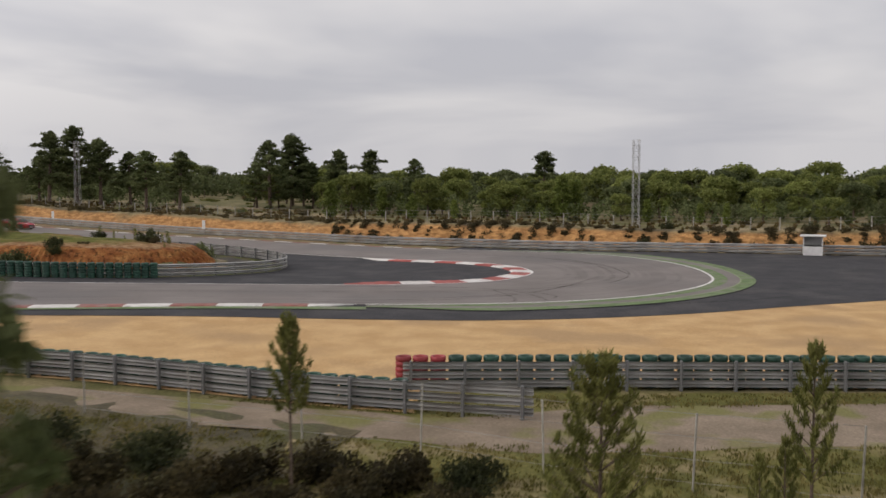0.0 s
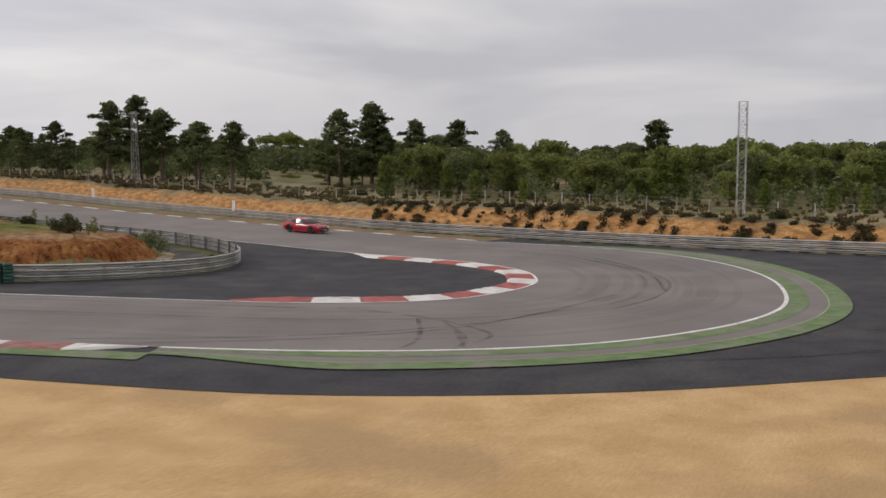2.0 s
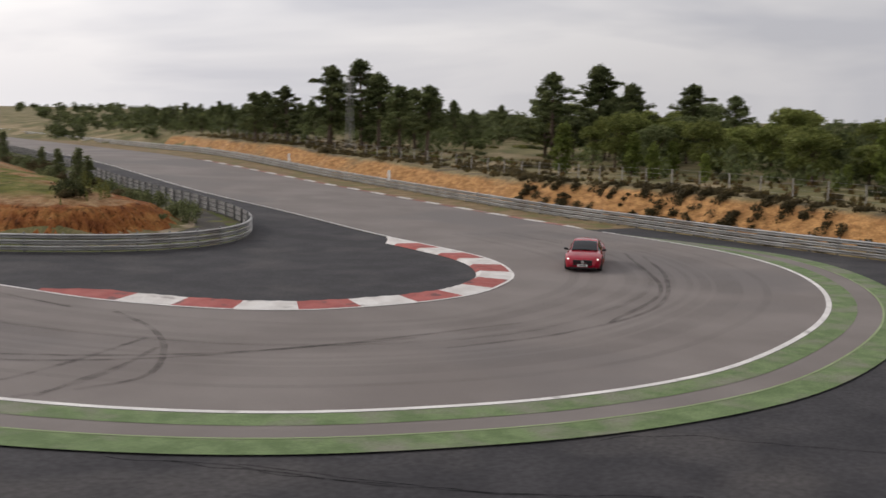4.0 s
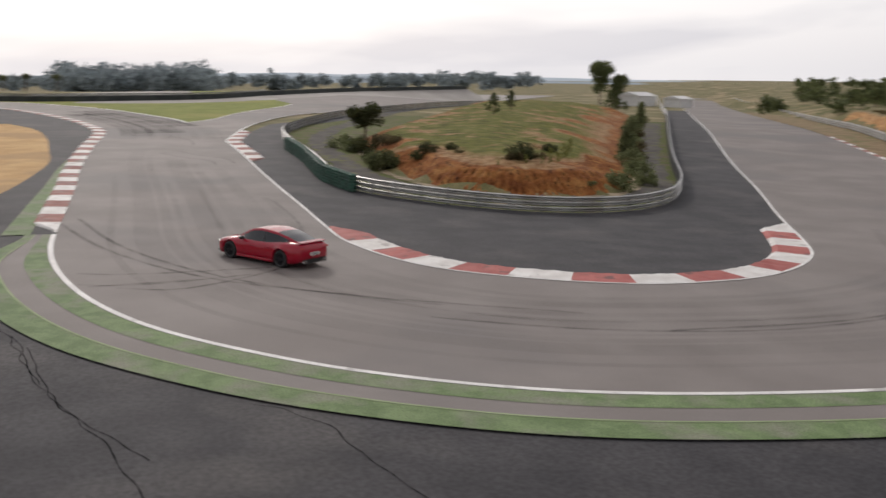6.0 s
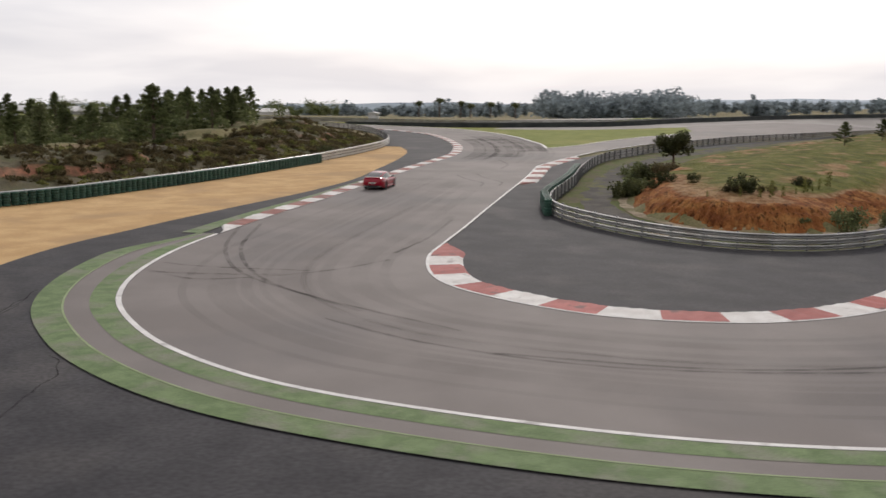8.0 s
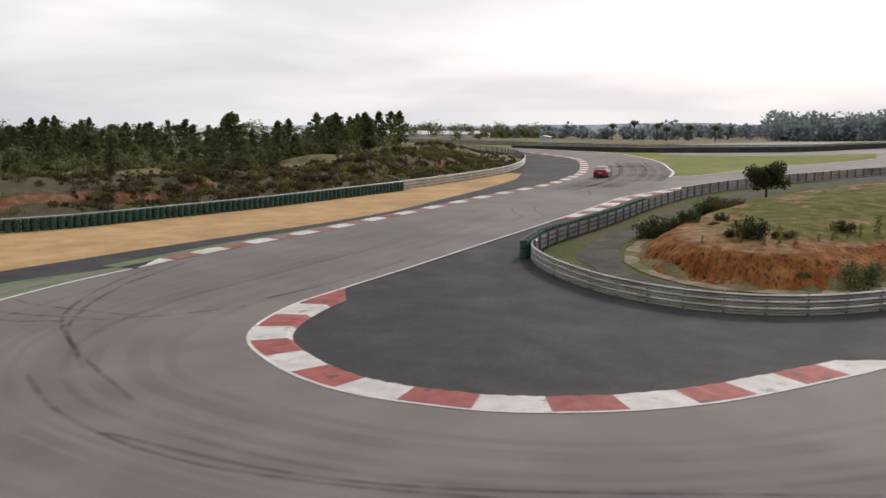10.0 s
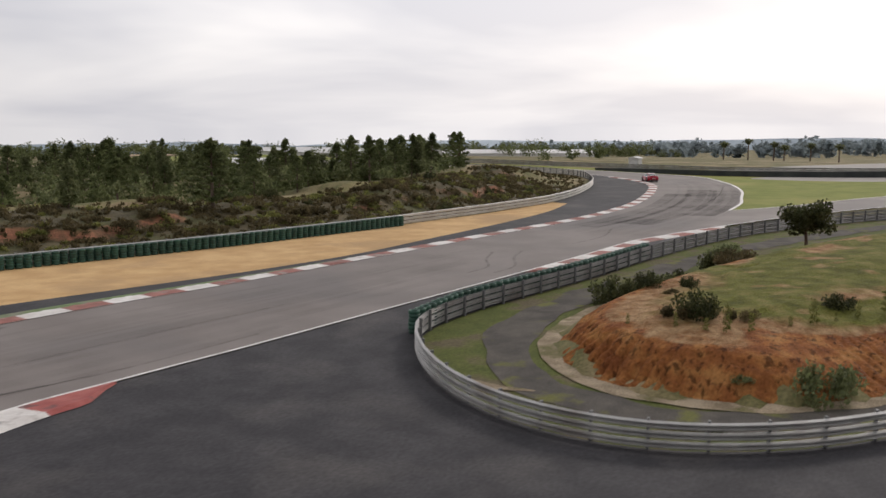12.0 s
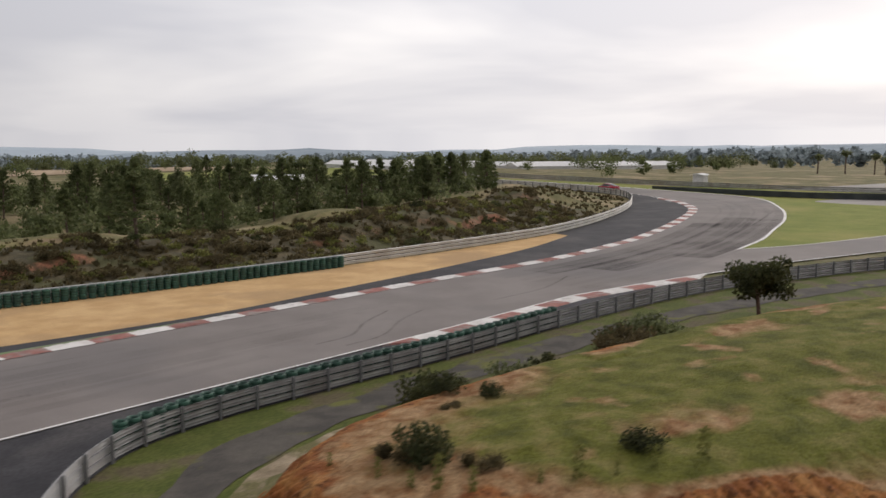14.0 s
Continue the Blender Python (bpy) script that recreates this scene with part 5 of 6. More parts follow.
for x, y, top in ((43.4, 183, 10), (49.8, 181.7, 10), (56.3, 180, 10.2), (70, 185, 10), (85, 180, 10)):
    plant_top(FLAT, 5.4, x, y, top, 1.1)
rng = random.Random(5)
rn_n, wall_n = normals(rn), normals(wall_c)


def scatter(count, region, protos, lo, hi, gap):
    placed = []
    for _ in range(count * 12):
        if len(placed) >= count:
            break
        x, y = region()
        if all((x - a) ** 2 + (y - b) ** 2 > gap * gap for a, b in placed):
            placed.append((x, y))
            plant(protos, x, y, rng.uniform(lo, hi), None, rng.uniform(0.95, 1.3))


def beyond_bank(x0, x1, d0, d1, skip=lambda x, y: False):
    def pick():
        while True:
            i = rng.randrange(len(rn))
            d = rng.uniform(d0, d1)
            nn = rn_n[i]
            x, y = rn[i, 0] + nn[0] * d, rn[i, 1] + nn[1] * d
            if x0 < x < x1 and not skip(x, y):
                return x, y
    return pick


clearing = lambda x, y: -45 < x < -15 and y > 136 and x + 0.45 * (y - 136) < 2 and y < 215
scatter(120, beyond_bank(-18, 130, 24, 72), ROUND, 0.62, 0.96, 3.4)
scatter(85, beyond_bank(-200, -38, 18, 62, clearing), PINES + ROUND[2:3] + PINES, 0.42, 0.74, 3.6)
scatter(16, beyond_bank(-32, -8, 30, 60), PINES + ROUND, 0.7, 1.05, 4)
scatter(44, beyond_bank(-10, 130, 17, 30), YOUNG + YOUNG + GREY + ROUND[:1], 0.42, 0.8, 3.4)
scatter(26, beyond_bank(-150, 140, 75, 130), ROUND + FLAT, 1.0, 1.3, 8)

# the young forest below the south-west bank
plant_top(PINES[1:2], 10.3, -46.0, 28.6, 9.6, 1.35)
plant_top(GREY, 4.5, -33.0, 24.5, 7.6, 1.2)
for x, y, top in ((-131, -19.9, 9.6), (-140, -22, 9.2), (-97.6, 2.8, 7.6), (-78, 9, 7.6), (-47.7, 10, 7.2), (-88, 4, 6.2)):
    plant_top(PINES, 10.3, x, y, top, 1.2)


def sw_low():
    while True:
        x, y = rng.uniform(-150, -5), rng.uniform(-75, 16)
        d = float(line_distance(np.array([x]), np.array([y]), WALL_SW)[0])
        if d < -22 and (x < -14 or y < -20):
            return x, y


scatter(80, sw_low, GREY, 0.8, 1.3, 2.4)
scatter(125, sw_low, PINES[:2] + PINES[:2] + ROUND[2:3], 0.4, 0.72, 2.8)

# island: holm oak, pines on the north flank, a small pine on the turf
oak_t = limbs_mesh("trunk", [((0, 0, -0.2), (-0.25, 0.1, 1.0), 0.13, 0.10), ((-0.25, 0.1, 1.0), (-0.9, 0.3, 2.0), 0.09, 0.04), ((-0.25, 0.1, 1.0), (0.5, -0.3, 2.0), 0.08, 0.04), ((-0.25, 0.1, 1.0), (-0.2, 0.6, 2.2), 0.07, 0.04)])
oak_rng = random.Random(3)
oak_c = leaf_cloud("crown", [((1.25 * math.cos(k * 2.4) * math.sqrt(k / 16), 1.25 * math.sin(k * 2.4) * math.sqrt(k / 16), 1.95 + oak_rng.uniform(-.75, .75)), (0.72, 0.72, 0.6), 190) for k in range(20)], 0.17, OAK, 8, long=1.2)
oak = tree("holm_oak", "small dark round holm oak leaning over the turf", oak_t, oak_c)
oak.matrix_basis = pose(-59.4, 81.9, 2.25, 0, 0, 200) @ Matrix.Diagonal((1.12, 1.12, 1.12, 1))
for x, y, s in ((-45, 105.0, 0.7), (-49.6, 107.6, 0.8), (-56, 110.5, 0.7), (-90, 128, 0.8), (-98, 132, 0.8), (-66, 116, 0.6)):
    plant(GREY, x, y, s, None, 1.1)
for x, y, s in ((-73.5, 100.4, 0.27), (-84, 106, 0.27)):
    plant(PINES[:2], x, y, s, None, 1.3)
for x, y, top in ((-267, 197.4, 17.4), (-262, 202, 13), (-250, 195, 11), (-150, 151, 7), (-157, 153, 7.5), (-140, 147, 6), (-130, 144, 5.6)):
    plant_top(PINES if top < 12 else FLAT, 10.3 if top < 12 else 5.4, x, y, top, 1.2 if top < 12 else 0.6)

SHRUBS = [tagged(new("shrub", shrub(s, m, 1.0, t)), l, "shrub", group="shrubs") for s, m, t, l in (
    (51, SCRUB, 0.75, "low brown-green heath shrub on the bank"), (52, SCRUB, 0.6, "low brown-green heath shrub on the bank"), (53, OAK, 0.9, "dark green rounded shrub on the clay"), (54, OLIVE, 0.8, "grey-green shrub beside the path"), (55, OLIVE_PINE, 0.5, "tufted olive-green shrub on the heath"))]
sprig = leaf_cloud("foliage", [((0.10 * math.cos(k * 2.4), 0.10 * math.sin(k * 2.4), 0.12 + 0.085 * k), (0.13, 0.13, 0.09), 26) for k in range(11)], 0.07, OLIVE_PINE, 56, long=1.6, up=0.7, slim=0.25)
SHRUBS.append(tagged(new("shrub", sprig), "slender green sprig on the rim of the clay", "shrub", group="shrubs"))


ISLAND_SHRUBS = (
    (-32.1, 82.2, 2, 0.9), (-39.2, 79.6, 3, 1.5), (-42, 79.4, 2, 1.0), (-52, 78.8, 3, 1.9), (-49, 79.2, 3, 1.3), (-46.2, 81.6, 0, 1.4), (-44.4, 81.8, 0, 1.1), (-48, 79.8, 2, 1.7), (-34, 79.2, 2, 1.5), (-34.9, 79.4, 3, 1.4),
    (-31.7, 81.3, 2, 0.75), (-30.3, 84.3, 0, 0.5), (-32.6, 84.3, 2, 0.6), (-25.6, 87.8, 2, 1.2), (-25.2, 87.1, 0, 0.8), (-26.6, 89.5, 0, 0.7), (-31.5, 92.2, 2, 0.85), (-22.6, 94.6, 3, 1.5), (-31, 99.8, 3, 1.3), (-21.2, 91.7, 3, 0.45), (-16.6, 92.5, 2, 0.35),
    (-25.0, 97.6, 3, 1.1), (-34.8, 101.3, 3, 1.2), (-38, 102.4, 0, 1.2), (-41, 104, 3, 1.5), (-45, 106, 0, 1.3), (-48, 106.6, 3, 1.2), (-53, 109.6, 0, 1.4), (-58, 111.6, 3, 1.3), (-61, 113.2, 3, 1.4), (-66, 115.6, 0, 1.5), (-70, 117.8, 3, 1.3), (-74, 119.5, 3, 1.5), (-79, 121.6, 0, 1.4), (-84, 124, 3, 1.4), (-90, 127, 0, 1.5), (-97, 130.6, 3, 1.5), (-104, 134, 0, 1.5), (-110, 137.5, 3, 1.7),
    (-24.4, 89.7, 5, 0.9), (-25.1, 90.5, 5, 0.7), (-28.1, 92.2, 5, 1.0), (-30.5, 93.4, 5, 0.6), (-32.1, 94.2, 5, 1.0), (-24.0, 88.9, 5, 0.6), (-23.8, 87.6, 5, 0.5), (-27.1, 91.5, 5, 0.5), (-29.3, 92.8, 5, 0.45), (-23.6, 85.4, 5, 0.4))
first = set()


def put_shrub(kind, x, y, s, z):
    p = SHRUBS[kind]
    m = pose(x, y, z - 0.06, 0, 0, rng.uniform(0, 360)) @ Matrix.Diagonal((s, s, s * rng.uniform(0.8, 1.2), 1))
    if kind in first:
        q = copy_thing(p, m)
        q.matrix_basis = m
    else:
        first.add(kind)
        p.matrix_basis = m


for x, y, k, s in ISLAND_SHRUBS:
    put_shrub(k, x, y, s * 1.2, height(x, y) + 0.04)
for _ in range(210):
    i = rng.randrange(len(wall_c))
    d = 2.0 + 17 * rng.random() ** 0.9
    nn = wall_n[i]
    x, y = wall_c[i, 0] - nn[0] * d, wall_c[i, 1] - nn[1] * d
    if -115 < x < -24 and y > -5:
        put_shrub(rng.choice((0, 0, 1, 1, 4, 2)), x, y, rng.uniform(0.6, 1.5), height(x, y))
for _ in range(190):
    i = rng.randrange(len(rn))
    d = rng.choice((rng.uniform(3.2, 5.0), rng.uniform(6.4, 14), rng.uniform(8, 22)))
    nn = rn_n[i]
    x, y = rn[i, 0] + nn[0] * d, rn[i, 1] + nn[1] * d
    if -100 < x < 75 and not (d < 6 and x < -10):
        put_shrub(rng.choice((0, 0, 1, 2, 4)), x, y, rng.uniform(0.5, 1.25), height(x, y))


def scrub_cover(name, spots, mat, label, seed, size=0.17):
    """Low heath scrub growing together: clumps nobody could count."""
    r = np.random.default_rng(seed)
    blobs = []
    for x, y, w in spots:
        for _ in range(3):
            u = r.uniform(-0.5, 0.5, 2) * w
            hh = w * r.uniform(0.35, 0.6)
            blobs.append(((x + u[0], y + u[1], height(x + u[0], y + u[1]) + hh * 0.45), (w * 0.5, w * 0.5, hh * 0.55), 34))
    return tagged(new(name, leaf_cloud(name, blobs, size, mat, seed, long=1.3, up=0.4)), label, "scrub", kind="stuff")


def along(line, nor, side, n, d0, d1, x0, x1, w0, w1):
    out = []
    for _ in range(n):
        i, d = rng.randrange(len(line)), rng.uniform(d0, d1)
        x, y = line[i, 0] + side * nor[i][0] * d, line[i, 1] + side * nor[i][1] * d
        if x0 < x < x1 and y > -5:
            out.append((x, y, rng.uniform(w0, w1)))
    return out


scrub_cover("heath_scrub", along(rn, rn_n, 1, 3000, 2.4, 7.6, -14, 75, 0.5, 1.25), SCRUB, "dark brown-green heath scrub over the clay bank", 81)
scrub_cover("heath_scrub", along(rn, rn_n, 1, 1500, 6.4, 15, -100, -14, 0.4, 1.0), SCRUB, "brown heath scrub along the bank top", 82)
scrub_cover("heath_scrub", along(wall_c, wall_n, -1, 900, 1.6, 16, -115, -21, 0.6, 1.5), SCRUB, "brown-green heath scrub on the bank behind the tyres", 83)
scrub_cover("heath_scrub", along(wall_c, wall_n, -1, 420, 1.6, 16, -115, -21, 0.5, 1.2), OLIVE_PINE, "olive-green heath scrub on the bank behind the tyres", 84)
for _ in range(40):
    x, y = rng.uniform(-48, -12), rng.uniform(140, 215)
    put_shrub(rng.choice((4, 4, 0, 3)), x, y, rng.uniform(0.6, 1.5), height(x, y))

# foreground heath below the first metres of the flight
DARK_HEATH = leaf_material("dark_heath_twigs", (0.035, 0.031, 0.014), (0.085, 0.066, 0.03))
FORE = [tagged(new("heath_bush", shrub(s, m, 1.3, 1.15, 2600, 0.10)), "dense dark heath bush with dry twigs", "bush", group="heath bushes") for s, m in ((61, DARK_HEATH), (62, DARK_HEATH), (63, OAK))]
for n, (x, y, s) in enumerate(((-3.7, 24.6, 1.0), (-1.6, 23.6, 1.0), (0.4, 23.7, 0.8), (-5.6, 24.2, 1.0), (-2.6, 22.4, 0.9), (-8.2, 25.6, 1.0), (-6.8, 22.6, 1.1), (-9.6, 23.4, 1.1), (-11.2, 26.2, 1.0), (-4.4, 21.4, 1.0), (-0.4, 21.6, 0.8), (2.2, 21.2, 0.7), (-12.6, 22.6, 1.2), (-8.4, 20.4, 1.1), (4.5, 19.6, 0.8))):
    m = pose(x, y, height(x, y) - 0.05, 0, 0, rng.uniform(0, 360)) @ Matrix.Diagonal((s, s, s, 1))
    if n < 3:
        FORE[n].matrix_basis = m
    else:
        q = copy_thing(FORE[n % 3], m)
        q.matrix_basis = m
YP = [tree("young_pine", "young pine with upswept olive needles", *young_pine(*q)) for q in ((71, 4.7, 1.0, 0.24, 6), (72, 4.1, 0.8, 0.2, 4), (73, 4.6, 0.66, 0.45, 4))]
for n, (k, x, y, s, w) in enumerate(((0, 2.3, 17.2, 0.99, 1.15), (1, 8.05, 21.4, 1.0, 0.9), (2, -4.25, 23.3, 1.0, 0.9), (1, 6.9, 20.0, 0.56, 0.5), (1, 6.2, 19.6, 0.5, 0.45), (1, 9.9, 20.4, 0.6, 0.7), (0, 10.6, 21.2, 0.52, 0.6), (1, 14, 24, 0.8, 0.8), (0, -14, 28, 0.7, 0.7))):
    m = pose(x, y, height(x, y) - 0.03, 0, 0, 57 * n) @ Matrix.Diagonal((w, w, s, 1))
    if n < 3:
        YP[k].matrix_basis = m
    else:
        q = copy_thing(YP[k], m)
        q.matrix_basis = m
side_pine = copy_thing(PINES[1], pose(-5.5, 7.6, height(-5.5, 7.6), 0, 0, 70))
side_pine.matrix_basis = pose(-5.5, 7.6, height(-5.5, 7.6), 0, 0, 70) @ Matrix.Diagonal((0.5, 0.5, 0.98, 1))
tagged(side_pine, "dark pine standing close beside the start of the flight")

# grass tufts along the barriers: uncountable
def grass_tufts(name, pts, mat, label, seed, size):
    r = np.random.default_rng(seed)
    P = np.array(pts)
    z = terrain(P[:, 0], P[:, 1])
    blobs = [((x, y, h + 0.06), (0.22, 0.22, 0.06), 9) for (x, y), h in zip(P, z)]
    return tagged(new(name, leaf_cloud(name, blobs, size, mat, seed, long=1.9, up=1.2)), label, "grass", kind="stuff")


g = np.random.default_rng(9)
fore = [(x, y) for x, y in zip(g.uniform(-18, 20, 9000), g.uniform(16, 34, 9000)) if abs(line_distance(np.array([x]), np.array([y]), [tuple(q) for q in dirt_c[::6]])[0]) > (2.6 if x > 2 else 1.6)]
MEADOW = leaf_material("meadow_grass_blades", (0.115, 0.11, 0.03), (0.20, 0.165, 0.06))
grass_tufts("grass", fore, MEADOW, "rough green and straw grass between the barriers and the heath", 3, 0.05)
sw = [(wall_c[i, 0] - wall_n[i, 0] * d, wall_c[i, 1] - wall_n[i, 1] * d) for i, d in zip(g.integers(60, len(wall_c), 1500), g.uniform(1.2, 19, 1500))]
grass_tufts("heath_grass", [q for q in sw if q[1] > 0 and q[0] < -24], SCRUB, "dry grass and heather on the bank", 4, 0.26)
nb = [(rn[i, 0] + rn_n[i, 0] * d, rn[i, 1] + rn_n[i, 1] * d) for i, d in zip(g.integers(0, len(rn), 2600), g.uniform(6.5, 26, 2600))]
grass_tufts("heath_grass", [q for q in nb if -110 < q[0] < 90], DRY, "dry straw grass along the bank top", 5, 0.30)

# ---- distance ----
def far_wood(name, spots, size, mat, label, seed, leaves=22):
    r = np.random.default_rng(seed)
    blobs = []
    for x, y, h in spots:
        z = height(x, y)
        w = h * r.uniform(0.45, 0.8)
        for _ in range(4):
            u = r.uniform(-0.55, 0.55, 3)
            blobs.append(((x + u[0] * w, y + u[1] * w, z + h * (0.5 + 0.5 * u[2])), (w * 0.6, w * 0.6, h * 0.3), leaves))
    return tagged(new(name, leaf_cloud(name, blobs, size, mat, seed)), label, "trees", kind="stuff")


def ring_spots(count, a0, a1, d0, d1, h0, h1, seed):
    """Spots by bearing from the hairpin; bearings count from +y towards -x."""
    r = np.random.default_rng(seed)
    out = []
    for _ in range(count):
        a, d = radians(r.uniform(a0, a1)), d0 + (d1 - d0) * r.random() ** 0.8
        out.append((-math.sin(a) * d, 75 + math.cos(a) * d, r.uniform(h0, h1)))
    return out


far_wood("far_wood", ring_spots(800, -75, 54, 150, 420, 3.6, 5.6, 1), 0.9, PINE, "dark pine woods behind the circuit", 21)
far_wood("far_wood", ring_spots(150, 112, 178, 190, 330, 2.5, 5.5, 12), 0.42, PINE, "dark hedgerow trees between the fields", 32, 60)
far_wood("far_wood", ring_spots(300, 112, 178, 300, 520, 3, 6.5, 2), 0.55, OLIVE, "scattered woods in the fields below", 22, 60)
# distance haze is put into this pale blue-grey leaf colour
FAR_HAZE_TINT = leaf_material("haze_tinted_far_foliage", (0.20, 0.24, 0.255), (0.27, 0.31, 0.325), 0.1)
far_wood("far_wood", ring_spots(900, 70, 185, 560, 1250, 6, 13, 3), 3.0, FAR_HAZE_TINT, "far tree lines with haze tinted into the leaf colour", 23)
far_wood("far_wood", ring_spots(190, 90, 99, 440, 560, 9, 16, 4), 1.9, FAR_HAZE_TINT, "far grove beyond the paddock with haze tinted into the leaves", 24)


def undergrowth(pick, count, h0, h1, mat, label, seed, size):
    far_wood("undergrowth", [(*pick(), rng.uniform(h0, h1)) for _ in range(count)], size, mat, label, seed)


undergrowth(beyond_bank(-200, 130, 34, 85, clearing), 620, 1.6, 3.4, PINE, "dark green undergrowth between the pines", 27, 0.55)
undergrowth(sw_low, 380, 1.4, 3.2, OLIVE, "grey-green young thicket below the bank", 28, 0.45)
undergrowth(sw_low, 340, 1.6, 3.6, PINE, "dark green young thicket below the bank", 29, 0.42)
undergrowth(beyond_bank(-220, 130, 19, 42, clearing), 420, 1.2, 3.4, PINE, "dark low growth under the first pines", 31, 0.36)
undergrowth(beyond_bank(-220, 130, 48, 100, clearing), 620, 3.2, 6.2, PINE, "dark pine thicket behind the first trees", 30, 0.6)
far_wood("far_wood", ring_spots(600, -80, 55, 420, 1000, 5, 8, 7), 1.7, PINE, "far pine woods on the horizon", 26)


def far_ridge(name, a0, a1, dist, tall, seed, mat, label):
    """Low far hills as a rounded ridge of land."""
    n = 90
    v, f = [], []
    for i in range(n + 1):
        a = radians(a0 + (a1 - a0) * i / n)
        for k, (d, h) in enumerate(((0, -0.4), (120, 0.55), (260, 1.0), (520, 0.3), (800, -0.4))):
            x, y = -math.sin(a) * (dist + d), 75 + math.cos(a) * (dist + d)
            hh = tall * smoothstep(i, 0, 22) * (1 - smoothstep(i, 72, n)) * (0.55 + 0.45 * noise.noise((i * 0.13, seed, k * 0.2)) + 0.2 * noise.noise((i * 0.5, seed, 3)))
            v.append((x, y, float(far_fall(x, y)) + hh * h))
    for i in range(n):
        for k in range(4):
            f.append((5 * i + k, 5 * i + k + 1, 5 * i + k + 6, 5 * i + k + 5))
    return tagged(link_mesh(name, v, f, mat, None, True), label, "hills", kind="structure")


# aerial haze mixed into both hill colours, stronger on the farther ridge
HILL = material("haze_tinted_hills", (0.22, 0.27, 0.31), (0.27, 0.32, 0.36), 0.01, 1.0, 0.0, 0.06, grain=0.1)
HILL_FAR = material("haze_tinted_far_hills", (0.36, 0.42, 0.47), (0.40, 0.46, 0.51), 0.01, 1.0, 0.0, 0.05, grain=0.05)
far_ridge("backdrop_hills", 60, 190, 1300, 20, 2.0, HILL, "horizon hills with blue-grey haze tinted into their colour")
far_ridge("backdrop_hills", 50, 200, 2200, 34, 7.0, HILL_FAR, "far horizon hills with paler blue haze tinted into their colour")


def palm(x, y, h):
    ob = tagged(new("palm_tree"), "thin palm with a small round head beside the far road", "palm", group="palms")
    ob.matrix_basis = pose(x, y, height(x, y), 0, 0, rng.uniform(0, 360))
    share("trunk", limbs_mesh("trunk", [((0, 0, -0.2), (0.1, 0, h), 0.22, 0.16)]), ob, Matrix())
    v, f = [], []
    for k in range(13):
        a, dr = k * 2.4, 0.6 + 0.5 * (k % 3)
        o = len(v)
        for s, up in ((0, 0), (0.8, 0.45), (1.6, 0.5 - dr * 0.3), (2.2, -dr * 0.5)):
            for w in (-0.25, 0.25):
                ww = w * (1.2 - s / 2.4)
                v.append((0.1 + s * math.cos(a) - ww * math.sin(a), s * math.sin(a) + ww * math.cos(a), h + up))
        for j in range(3):
            f.append((o + 2 * j, o + 2 * j + 1, o + 2 * j + 3, o + 2 * j + 2))
    link_mesh("crown", v, f, OAK, ob)
    share("dry_skirt", leaf_cloud("dry_skirt", [((0.1, 0, h - 0.1), (0.75, 0.75, 0.7), 70), ((0.1, 0, h + 0.4), (1.3, 1.3, 0.5), 90)], 0.5, OLIVE, 77, long=1.6, slim=0.3), ob, Matrix())


for x, y, h in ((-258, 2, 5.2), (-262, 8, 4.4), (-255, -4, 4.2), (-266, 17, 4.2), (-259, 12, 3.6), (-262, 26, 4.0)):
    palm(x, y, h)


# ---- the car ----
def plain(name, colour, rough=0.4, metal=0.0, coat=0.0, glow=0.0):
    m = bpy.data.materials.new(name)
    m.use_nodes = True
    p = m.node_tree.nodes["Principled BSDF"]
    p.inputs["Base Color"].default_value, p.inputs["Roughness"].default_value, p.inputs["Metallic"].default_value = (*colour, 1), rough, metal
    p.inputs["Coat Weight"].default_value, p.inputs["Coat Roughness"].default_value = coat, 0.04
    if glow:
        p.inputs["Emission Color"].default_value, p.inputs["Emission Strength"].default_value = (*colour, 1), glow
    return m


